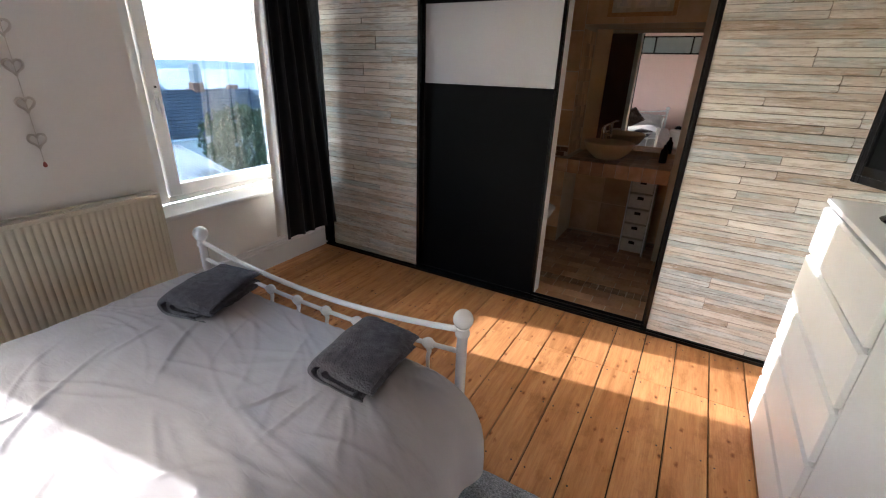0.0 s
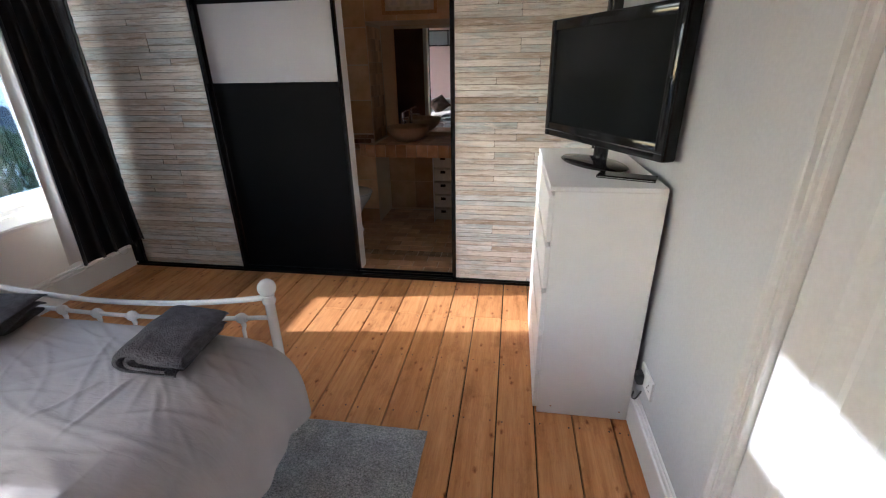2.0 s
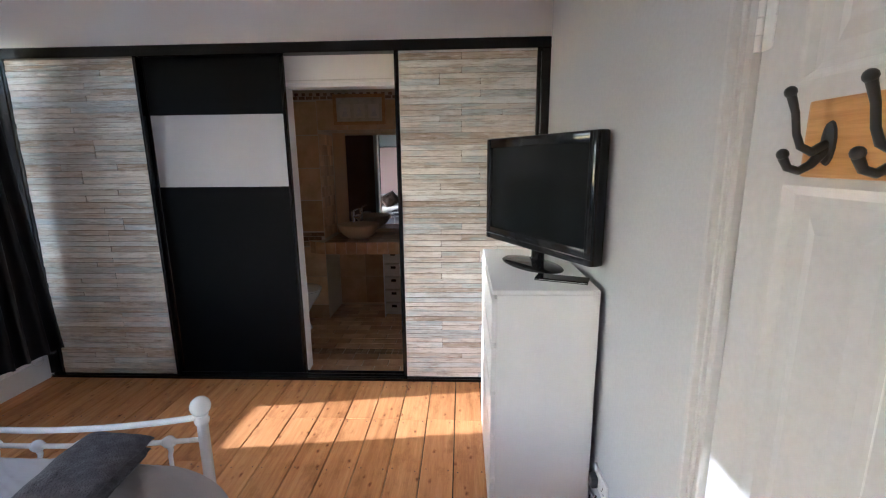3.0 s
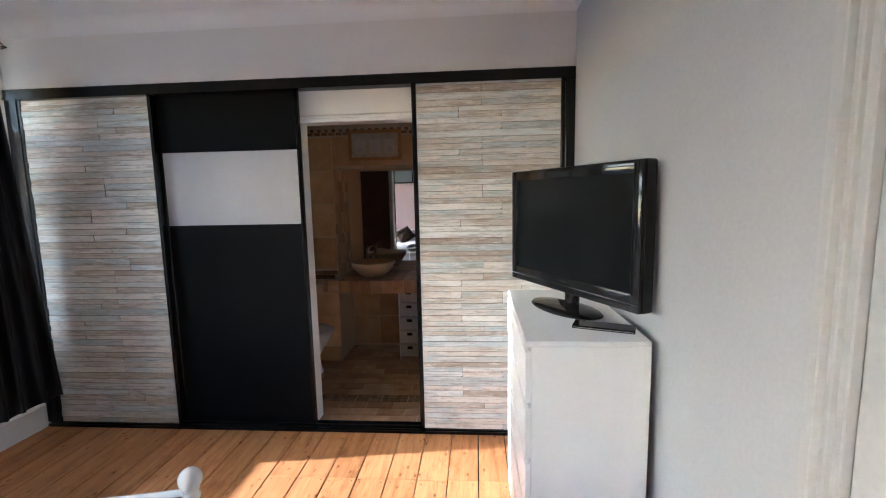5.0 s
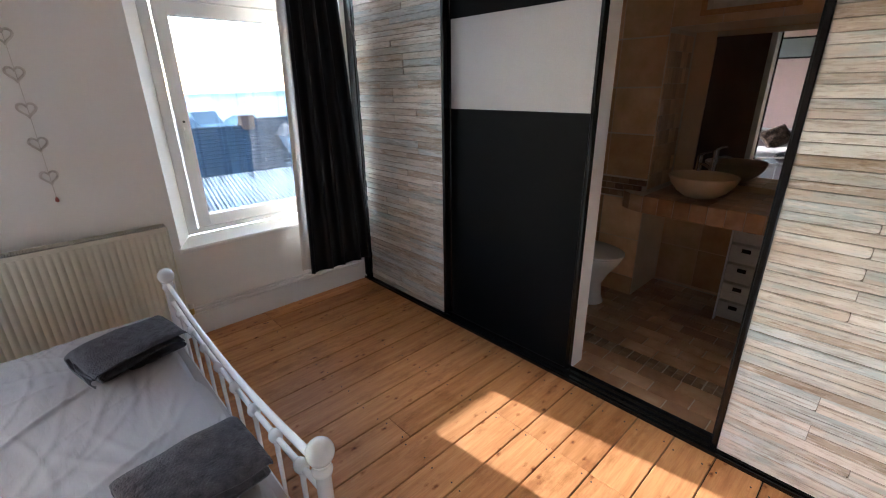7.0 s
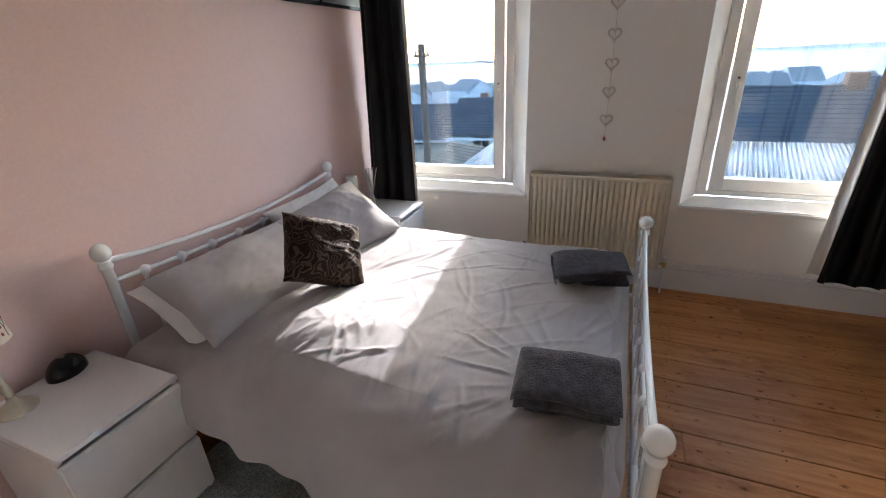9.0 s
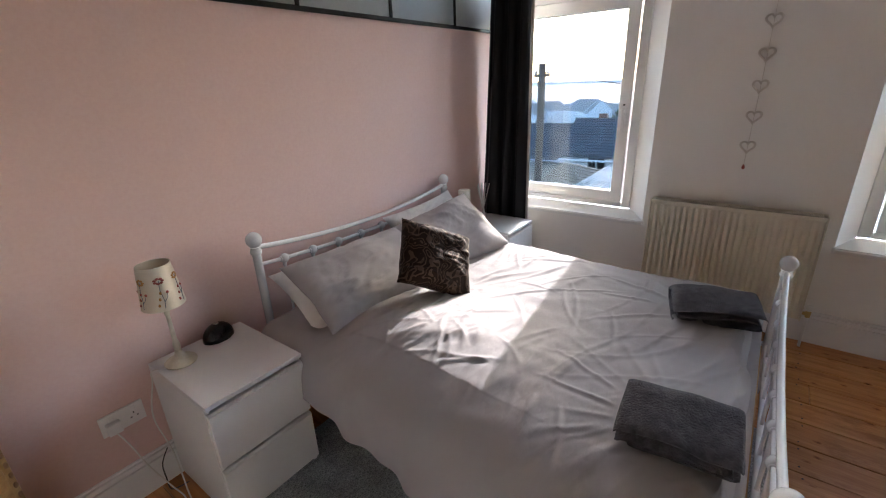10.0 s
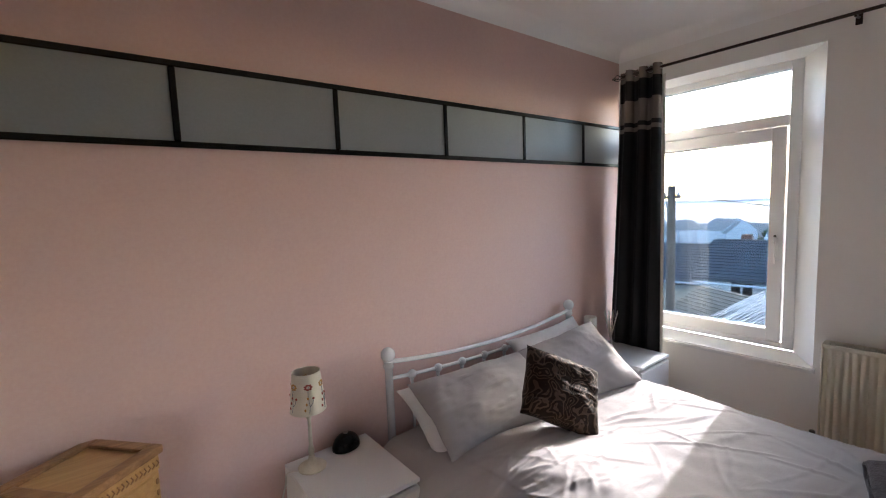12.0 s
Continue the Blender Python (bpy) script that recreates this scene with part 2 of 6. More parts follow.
def slat_material():
    m, n, l, bs = material("driftwood_slat", 0.72)
    info = n.new("ShaderNodeObjectInfo")
    base = ramp(n, l, info.outputs["Random"], [
        (0.0, (0.44, 0.37, 0.295)), (0.13, (0.58, 0.53, 0.465)), (0.30, (0.73, 0.70, 0.65)), (0.46, (0.62, 0.59, 0.54)),
        (0.60, (0.50, 0.545, 0.55)), (0.72, (0.66, 0.69, 0.68)), (0.86, (0.79, 0.76, 0.705)), (1.0, (0.50, 0.43, 0.35))])
    streak = noise_tex(n, l, coords(n, l, (3.2, 34, 34), per_piece=True), 1.6, 9, 0.72)
    col = mixed(n, l, "MULTIPLY", 0.64, base, ramp(n, l, streak, [(0.30, (0.20, 0.14, 0.09)), (0.41, (0.60, 0.52, 0.44)), (0.50, (1, 1, 1))]))
    blue = noise_tex(n, l, coords(n, l, (3.0, 5, 14), per_piece=True), 1.4, 4)
    col = mixed(n, l, "MIX", ramp(n, l, blue, [(0.53, (0, 0, 0)), (0.66, (0.6, 0.6, 0.6))]), col, (0.40, 0.49, 0.51))
    wash = noise_tex(n, l, coords(n, l, (6, 5, 40), per_piece=True), 1.5, 6, 0.65)
    col = mixed(n, l, "MIX", ramp(n, l, wash, [(0.52, (0, 0, 0)), (0.66, (0.75, 0.75, 0.75))]), col, (0.76, 0.735, 0.69))
    drift = noise_tex(n, l, coords(n, l, (1.6, 1.6, 9.0)), 1.0, 3)
    col = mixed(n, l, "MULTIPLY", 0.5, col, ramp(n, l, drift, [(0.36, (0.62, 0.53, 0.44)), (0.52, (1, 1, 1))]))
    fleck = noise_tex(n, l, coords(n, l, (14, 30, 90)), 1.5, 4, 0.7)
    col = mixed(n, l, "MULTIPLY", 0.5, col, ramp(n, l, fleck, [(0.33, (0.42, 0.34, 0.27)), (0.45, (1, 1, 1))]))
    l.new(col, bs.inputs["Base Color"])
    bump(n, l, bs, streak, 0.45, 0.004)
    return m


def tile_material(name, tones, rough):
    m, n, l, bs = material(name, rough)
    info = n.new("ShaderNodeObjectInfo")
    v = coords(n, l, per_piece=True)
    col = ramp(n, l, noise_tex(n, l, v, 7, 6, 0.6), [(0.3, tones[0]), (0.55, tones[1]), (0.75, tones[2])])
    col = mixed(n, l, "MULTIPLY", 0.8, col, ramp(n, l, info.outputs["Random"], [(0.0, (0.58, 0.51, 0.46)), (0.4, (0.86, 0.81, 0.77)), (0.75, (1, 1, 1)), (1.0, (1.25, 1.3, 1.35))]))
    l.new(col, bs.inputs["Base Color"])
    bump(n, l, bs, noise_tex(n, l, v, 40, 4), 0.2, 0.004)
    return m


M_SLAT = slat_material()
M_SLATBACK = plain("driftwood_backing", (0.15, 0.125, 0.10), (0.21, 0.18, 0.15), 0.8, 5, 60, 0.05)
M_TERRA = tile_material("terracotta_tile", [(0.44, 0.235, 0.13), (0.58, 0.35, 0.20), (0.70, 0.49, 0.33)], 0.4)
M_TRAV = tile_material("sand_wall_tile", [(0.56, 0.35, 0.18), (0.68, 0.455, 0.26), (0.76, 0.55, 0.35)], 0.38)
M_MOSAIC = tile_material("mixed_mosaic_tile", [(0.16, 0.075, 0.04), (0.34, 0.22, 0.13), (0.56, 0.46, 0.33)], 0.4)


def rug_material():
    m, n, l, bs = material("grey_rug_pile", 1.0)
    v = coords(n, l)
    col = ramp(n, l, noise_tex(n, l, v, 160, 2, 0.8), [(0.3, (0.13, 0.138, 0.142)), (0.5, (0.35, 0.365, 0.37)), (0.7, (0.60, 0.615, 0.615))])
    col = mixed(n, l, "MULTIPLY", 0.6, col, ramp(n, l, noise_tex(n, l, v, 9, 6, 0.7), [(0.38, (0.5, 0.5, 0.51)), (0.6, (1, 1, 1))]))
    l.new(col, bs.inputs["Base Color"])
    bump(n, l, bs, noise_tex(n, l, v, 130, 3), 0.9, 0.012)
    bs.inputs["Sheen Weight"].default_value = 0.15
    return m


def cushion_material():
    """Brown satin with a scrolled velvet pattern."""
    m, n, l, bs = material("brown_scroll_satin", 0.7, spec=0.08)
    v = coords(n, l, obj=True)
    warp = n.new("ShaderNodeTexNoise")
    warp.inputs["Scale"].default_value = 6.0
    l.new(v, warp.inputs["Vector"])
    add = n.new("ShaderNodeMixRGB")
    add.blend_type = "LINEAR_LIGHT"
    add.inputs[0].default_value = 0.22
    l.new(v, add.inputs[1])
    l.new(warp.outputs["Color"], add.inputs[2])
    vo = n.new("ShaderNodeTexVoronoi")
    vo.inputs["Scale"].default_value = 9.5
    l.new(add.outputs[0], vo.inputs["Vector"])
    rings = n.new("ShaderNodeMath")
    rings.operation = "SINE"
    mul = n.new("ShaderNodeMath")
    mul.operation = "MULTIPLY"
    mul.inputs[1].default_value = 27.0
    l.new(vo.outputs["Distance"], mul.inputs[0])
    l.new(mul.outputs[0], rings.inputs[0])
    mask = ramp(n, l, rings.outputs[0], [(0.42, (0, 0, 0)), (0.55, (1, 1, 1))])
    l.new(mixed(n, l, "MIX", mask, (0.022, 0.012, 0.008), (0.075, 0.044, 0.028)), bs.inputs["Base Color"])
    bs.inputs["Sheen Weight"].default_value = 0.08
    rr = n.new("ShaderNodeMapRange")
    rr.inputs["To Min"].default_value, rr.inputs["To Max"].default_value = 0.9, 0.62
    l.new(mask, rr.inputs["Value"])
    l.new(rr.outputs[0], bs.inputs["Roughness"])
    bump(n, l, bs, mask, 0.3, 0.003)
    return m


def glass_material(name, tint):
    m, n, l, bs = material(name, 0.02)
    clear = n.new("ShaderNodeBsdfTransparent")
    clear.inputs["Color"].default_value = (*tint, 1)
    gloss = n.new("ShaderNodeBsdfGlossy")
    gloss.inputs["Roughness"].default_value = 0.02
    fres = n.new("ShaderNodeFresnel")
    fres.inputs["IOR"].default_value = 1.45
    mx = n.new("ShaderNodeMixShader")
    l.new(fres.outputs[0], mx.inputs[0])
    l.new(clear.outputs[0], mx.inputs[1])
    l.new(gloss.outputs[0], mx.inputs[2])
    l.new(mx.outputs[0], n["Material Output"].inputs["Surface"])
    return m


M_RUG = rug_material()
M_CUSHION = cushion_material()
# dark tint added to the panes to lower the brightness of the view outside
M_GLASS = glass_material("view_dimming_glass", (0.37, 0.388, 0.395))
M_CRYSTAL = glass_material("crystal_drop", (0.9, 0.92, 0.93))
M_MIRROR = plain("mirror_silver", (0.86, 0.87, 0.86), (0.88, 0.88, 0.88), 0.02, 3, 60, 0.0, metal=1.0)


# ---- mesh helpers ----
def bx(bm, x0, y0, z0, x1, y1, z1, bev=0.0, seg=1):
    vs = [bm.verts.new((x, y, z)) for z in (z0, z1) for y in (y0, y1) for x in (x0, x1)]
    quads = [(0, 2, 3, 1), (4, 5, 7, 6), (0, 1, 5, 4), (2, 6, 7, 3), (0, 4, 6, 2), (1, 3, 7, 5)]
    fs = [bm.faces.new([vs[k] for k in q]) for q in quads]
    if bev:
        es = {e for f in fs for e in f.edges}
        bmesh.ops.bevel(bm, geom=list(es), offset=bev, segments=seg, affect="EDGES", profile=0.6)
    return bm


def box(x0, y0, z0, x1, y1, z1, bev=0.0, seg=1):
    return bx(bmesh.new(), x0, y0, z0, x1, y1, z1, bev, seg)


def lathe(profile, at=(0, 0, 0), seg=20, bm=None):
    bm = bm or bmesh.new()
    rings = []
    for r, z in profile:
        rings.append([bm.verts.new((at[0] + r * math.cos(2 * math.pi * k / seg), at[1] + r * math.sin(2 * math.pi * k / seg), at[2] + z)) for k in range(seg)])
    for a, b in zip(rings, rings[1:]):
        for k in range(seg):
            bm.faces.new((a[k], a[(k + 1) % seg], b[(k + 1) % seg], b[k]))
    for ring, flip in ((rings[0], True), (rings[-1], False)):
        bm.faces.new(ring[::-1] if flip else ring)
    return bm


def tube(pts, r, seg=8, bm=None, closed=False):
    bm = bm or bmesh.new()
    pts = [Vector(p) for p in pts]
    rads = r if isinstance(r, (list, tuple)) else [r] * len(pts)
    rings, side = [], None
    cnt = len(pts)
    for k, p in enumerate(pts):
        a = pts[(k - 1) % cnt] if (closed or k) else p
        b = pts[(k + 1) % cnt] if (closed or k < cnt - 1) else p
        t = (b - a).normalized()
        if side is None:
            side = t.cross(Vector((0, 0, 1)) if abs(t.z) < 0.9 else Vector((1, 0, 0)))
        side = (side - t * side.dot(t)).normalized()
        up = t.cross(side)
        rings.append([bm.verts.new(p + rads[k] * (math.cos(2 * math.pi * j / seg) * side + math.sin(2 * math.pi * j / seg) * up)) for j in range(seg)])
    pairs = list(zip(rings, rings[1:])) + ([(rings[-1], rings[0])] if closed else [])
    for a, b in pairs:
        for j in range(seg):
            bm.faces.new((a[j], a[(j + 1) % seg], b[(j + 1) % seg], b[j]))
    if not closed:
        bm.faces.new(rings[0][::-1])
        bm.faces.new(rings[-1])
    return bm


def arc(p0, p1, sag, count=12):
    """Points from p0 to p1, sagging in z."""
    out = []
    for k in range(count + 1):
        u = k / count
        p = Vector(p0).lerp(Vector(p1), u)
        p.z -= sag * 4 * u * (1 - u)
        out.append(p)
    return out


def sphere(at, rx, ry=None, rz=None, seg=16, rings=10, bm=None):
    bm = bm or bmesh.new()
    ry, rz = ry or rx, rz or rx
    m = Matrix.Translation(at) @ Matrix.Diagonal((rx, ry, rz, 1))
    bmesh.ops.create_uvsphere(bm, u_segments=seg, v_segments=rings, radius=1, matrix=m)
    return bm


def sheet(fn, nu, nv, bm=None, mats=None, thick=0.0):
    """A grid fn(u, v) -> point, u and v from 0 to 1; mats(u, v) gives the material slot."""
    bm = bm or bmesh.new()
    g = [[bm.verts.new(fn(i / nu, j / nv)) for j in range(nv + 1)] for i in range(nu + 1)]
    for i in range(nu):
        for j in range(nv):
            f = bm.faces.new((g[i][j], g[i + 1][j], g[i + 1][j + 1], g[i][j + 1]))
            if mats:
                f.material_index = mats((i + 0.5) / nu, (j + 0.5) / nv)
    return bm


def mesh_of(name, bm, smooth=None):
    if smooth is not None:
        lim = radians(smooth)
        bm.normal_update()
        for f in bm.faces:
            f.smooth = True
        for e in bm.edges:
            if len(e.link_faces) == 2 and e.calc_face_angle(0) > lim:
                e.smooth = False
    me = bpy.data.meshes.new(name)
    bm.to_mesh(me)
    bm.free()
    return me


def part(name, bm, mat, parent=None, label="", smooth=None, at=None):
    me = mesh_of(name, bm, smooth)
    for m in (mat if isinstance(mat, (list, tuple)) else [mat]):
        me.materials.append(m)
    ob = new(name, me)
    if parent:
        ob.parent = parent
    if at is not None:
        ob.matrix_basis = at
    return tagged(ob, label) if label else ob


def thing(name, at, label, category, group="", kind=""):
    e = new(name)
    e.empty_display_size = 0.1
    e.matrix_basis = at if isinstance(at, Matrix) else Matrix.Translation(at)
    return tagged(e, label, category, group, kind)


def solid(name, bm, mat, label, category, group="", kind="", smooth=None, at=None):
    return tagged(part(name, bm, mat, None, "", smooth, at), label, category, group, kind)


def structure(name, bm, mat, label, category, smooth=None):
    return solid(name, bm, mat, label, category, kind="structure", smooth=smooth)


# ---- plan ----
XW, XE, YP, YB, ZC = -0.05, 3.62, -3.52, 1.71, 2.71   # window wall, door wall, pink wall, bathroom back, ceiling


def prism(bm, poly, z0, z1):
    lo = [bm.verts.new((x, y, z0)) for x, y in poly]
    hi = [bm.verts.new((x, y, z1)) for x, y in poly]
    n = len(poly)
    for k in range(n):
        bm.faces.new((lo[k], lo[(k + 1) % n], hi[(k + 1) % n], hi[k]))
    bm.faces.new(lo[::-1])
    bm.faces.new(hi)
    return bm


# window wall with two splayed openings
W1 = (-1.32, -1.21, -0.14, -0.04)     # inner edge, frame edge, frame edge, inner edge
W2 = (-3.51, -3.50, -2.47, -2.32)
bm = bmesh.new()
prism(bm, [(XW, W1[3]), (XW, 1.86), (-0.42, 1.86), (-0.42, W1[2]), (-0.30, W1[2])], -0.3, 2.85)
prism(bm, [(XW, W2[3]), (XW, W1[0]), (-0.30, W1[1]), (-0.42, W1[1]), (-0.42, W2[2]), (-0.30, W2[2])], -0.3, 2.85)
prism(bm, [(XW, -3.67), (XW, W2[0]), (-0.30, W2[1]), (-0.42, W2[1]), (-0.42, -3.67)], -0.3, 2.85)
for a, b, c, d in (W1, W2):
    for z0, z1 in ((-0.3, 0.572), (2.42, 2.85)):
        prism(bm, [(XW, a), (XW, d), (-0.30, c), (-0.42, c), (-0.42, b), (-0.30, b)], z0, z1)
bmesh.ops.recalc_face_normals(bm, faces=bm.faces)
structure("wall_west", bm, M_WALL, "white painted wall with two deep splayed window openings", "wall")

structure("wall_south", box(XW, YP - 0.15, -0.3, XE + 0.15, YP, 2.85), M_PINK, "dusty pink painted bedroom wall", "wall")

# door wall, with the doorway
D0, D1, DZ = -2.79, -2.018, 2.02
bm = box(XE, YP, -0.3, XE + 0.15, D0, 2.85)
bx(bm, XE, D1, -0.3, XE + 0.15, 1.86, 2.85)
bx(bm, XE, D0, DZ, XE + 0.15, D1, 2.85)
bx(bm, XE, D0, -0.3, XE + 0.15, D1, -0.03)
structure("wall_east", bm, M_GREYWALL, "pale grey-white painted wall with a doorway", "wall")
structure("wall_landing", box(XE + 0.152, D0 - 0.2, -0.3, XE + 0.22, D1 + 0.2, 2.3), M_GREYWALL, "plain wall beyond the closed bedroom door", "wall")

# wall over and behind the sliding doors, with the bathroom doorway
B0, B1, BZ = 1.871, 2.72, 2.076
bm = box(XW, 0.10, -0.3, B0, 0.20, 2.31)
bx(bm, B1, 0.10, -0.3, XE, 0.20, 2.31)
bx(bm, B0, 0.10, BZ, B1, 0.20, 2.31)
bx(bm, XW, 0.012, 2.312, XE, 0.20, 2.85)
structure("wall_north", bm, M_WALL, "white painted wall above the sliding doors with a bathroom doorway", "wall")

structure("ceiling", box(XW, YP, ZC, XE, 0.012, ZC + 0.12), M_CEIL, "white painted bedroom ceiling", "ceiling")
structure("ceiling_bathroom", box(XW, 0.2, 2.40, XE, 1.86, 2.52), M_CEIL, "white painted bathroom ceiling", "ceiling")


def coving(p0, p1, inward):
    """A quarter-round cornice from p0 to p1 under the ceiling."""
    p0, p1, inward = Vector(p0), Vector(p1), Vector(inward)
    bm = bmesh.new()
    rings = []
    for p in (p0, p1):
        ring = [bm.verts.new(p + Vector((0, 0, ZC)))]
        for k in range(7):
            a = k / 6 * math.pi / 2
            ring.append(bm.verts.new(p + inward * 0.085 * (1 - math.sin(a)) + Vector((0, 0, ZC - 0.085 * (1 - math.cos(a))))))
        rings.append(ring)
    n = len(rings[0])
    for k in range(n):
        bm.faces.new((rings[0][k], rings[0][(k + 1) % n], rings[1][(k + 1) % n], rings[1][k]))
    bm.faces.new(rings[0][::-1])
    bm.faces.new(rings[1])
    bmesh.ops.recalc_face_normals(bm, faces=bm.faces)
    return bm


for nm, a, b, i in (("west", (XW, YP, 0), (XW, 0.012, 0), (1, 0, 0)), ("south", (XW, YP, 0), (XE, YP, 0), (0, 1, 0)),
                    ("east", (XE, YP, 0), (XE, 0.012, 0), (-1, 0, 0)), ("north", (XW, 0.012, 0), (XE, 0.012, 0), (0, -1, 0))):
    structure("trim_coving_" + nm, coving(a, b, i), M_CEIL, "white plaster coving under the ceiling", "coving", smooth=40)


def skirting(name, x0, y0, x1, y1, out, h=0.17):
    """A skirting board with a bead along its top; out is the side on which the room lies."""
    ox, oy = out
    bm = bmesh.new()
    bx(bm, min(x0, x1 + ox * 0.022), min(y0, y1 + oy * 0.022), 0.0, max(x0, x1 + ox * 0.022), max(y0, y1 + oy * 0.022), h - 0.035, 0.002)
    bx(bm, min(x0, x1 + ox * 0.015), min(y0, y1 + oy * 0.015), h - 0.034, max(x0, x1 + ox * 0.015), max(y0, y1 + oy * 0.015), h - 0.012, 0.004, 2)
    bx(bm, min(x0, x1 + ox * 0.009), min(y0, y1 + oy * 0.009), h - 0.011, max(x0, x1 + ox * 0.009), max(y0, y1 + oy * 0.009), h, 0.003, 2)
    return structure(name, bm, M_GLOSS, "white gloss painted skirting board", "skirting board")


skirting("baseboard_west", XW, YP + 0.025, XW, -0.025, (1, 0), 0.19)
skirting("baseboard_south", XW + 0.03, YP, XE - 0.03, YP, (0, 1))
skirting("baseboard_east", XE, -1.915, XE, -0.03, (-1, 0))

# pale pipe along the window wall
structure("trim_pipe", tube([(XW + 0.035, -1.33, 0.205), (XW + 0.035, -0.06, 0.205)], 0.0075), M_GLOSS, "thin white painted heating pipe above the skirting", "pipe", smooth=60)


# ---- windows ----
def window_unit(name, lo, hi, handle_lo):
    """lo, hi: the outer edges of the fixed frame along the wall; handle_lo: the handle is on the stile at lo."""
    w = thing(name, (0, 0, 0), "white plastic casement window with a fixed light above", "window", kind="structure")
    xa, xb = -0.365, -0.295
    z0, z1 = 0.607, 2.42
    side, zt0, zt1, top = 0.062, 2.032, 2.10, 0.048
    bm = box(xa, lo, z0, xb, lo + side, z1, 0.005)
    bx(bm, xa, hi - side, z0, xb, hi, z1, 0.005)
    bx(bm, xa, lo + side, z1 - top, xb, hi - side, z1, 0.005)
    bx(bm, xa, lo + side, z0, xb, hi - side, z0 + 0.04, 0.005)
    part("window_frame", bm, M_UPVC, w)
    part("transom", box(xa, lo + side, zt0, xb, hi - side, zt1, 0.006), M_UPVC, w)
    a, b, c, d = lo + side + 0.006, hi - side - 0.006, z0 + 0.044, zt0 - 0.004
    sw = 0.08
    bm = box(-0.35, a, c, -0.278, a + sw, d, 0.008, 2)
    bx(bm, -0.35, b - sw, c, -0.278, b, d, 0.008, 2)
    bx(bm, -0.35, a + sw - 0.004, c, -0.279, b - sw + 0.004, c + sw, 0.008, 2)
    bx(bm, -0.35, a + sw - 0.004, d - sw, -0.279, b - sw + 0.004, d, 0.008, 2)
    sash = part("sash", bm, M_UPVC, w)
    bm = bmesh.new()
    g = 0.004
    for y0, y1, q0, q1 in ((a + sw, b - sw, c + sw, d - sw),):
        bx(bm, -0.3175, y0 - g, q0 - g, -0.314, y1 + g, q0 + 0.003)
        bx(bm, -0.3175, y0 - g, q1 - 0.003, -0.314, y1 + g, q1 + g)
        bx(bm, -0.3175, y0 - g, q0 + 0.003, -0.314, y0 + 0.003, q1 - 0.003)
        bx(bm, -0.3175, y1 - 0.003, q0 + 0.003, -0.314, y1 + g, q1 - 0.003)
    part("gasket", bm, M_IRON, sash, "thin black rubber seal")
    pane = part("pane", box(-0.325, a + sw - 0.01, c + sw - 0.01, -0.319, b - sw + 0.01, d - sw + 0.01), M_GLASS, sash)
    pane.visible_shadow = False
    pane = part("pane", box(-0.325, lo + side - 0.01, zt1 - 0.01, -0.319, hi - side + 0.01, z1 - top + 0.01), M_GLASS, w)
    pane.visible_shadow = False
    hy = a + sw / 2 if handle_lo else b - sw / 2
    bm = box(-0.279, hy - 0.013, 1.20, -0.266, hy + 0.013, 1.33, 0.004, 2)
    bx(bm, -0.266, hy - 0.009, 1.29, -0.238, hy + 0.009, 1.312, 0.004, 2)
    bx(bm, -0.243, hy - 0.010, 1.17, -0.229, hy + 0.010, 1.315, 0.005, 2)
    h = part("handle", bm, M_UPVC, sash)
    part("lock_button", lathe([(0.007, 0), (0.007, 0.006), (0.004, 0.008)], seg=10), M_IRON, h, "small black lock button", at=pose(-0.266, hy, 1.345, 0, 90, 0))
    return w


window_unit("window_1", W1[1], W1[2], True)
window_unit("window_2", W2[1], W2[2], False)


def sill(name, a, b, c, d):
    bm = bmesh.new()
    prism(bm, [(XW + 0.03, a + 0.002), (XW + 0.03, d - 0.002), (XW, d - 0.002), (-0.296, c - 0.002), (-0.296, b + 0.002), (XW, a + 0.002)], 0.574, 0.605)
    es = [e for e in bm.edges if all(v.co.x > XW + 0.02 for v in e.verts)]
    bmesh.ops.bevel(bm, geom=es, offset=0.008, segments=3, affect="EDGES")
    bmesh.ops.recalc_face_normals(bm, faces=bm.faces)
    structure(name, bm, M_GLOSS, "white painted window board", "window sill", smooth=40)


sill("window_sill_1", W1[0] - 0.012, W1[1], W1[2], W1[3])
sill("window_sill_2", W2[0] + 0.004, W2[1], W2[2], W2[3] + 0.012)


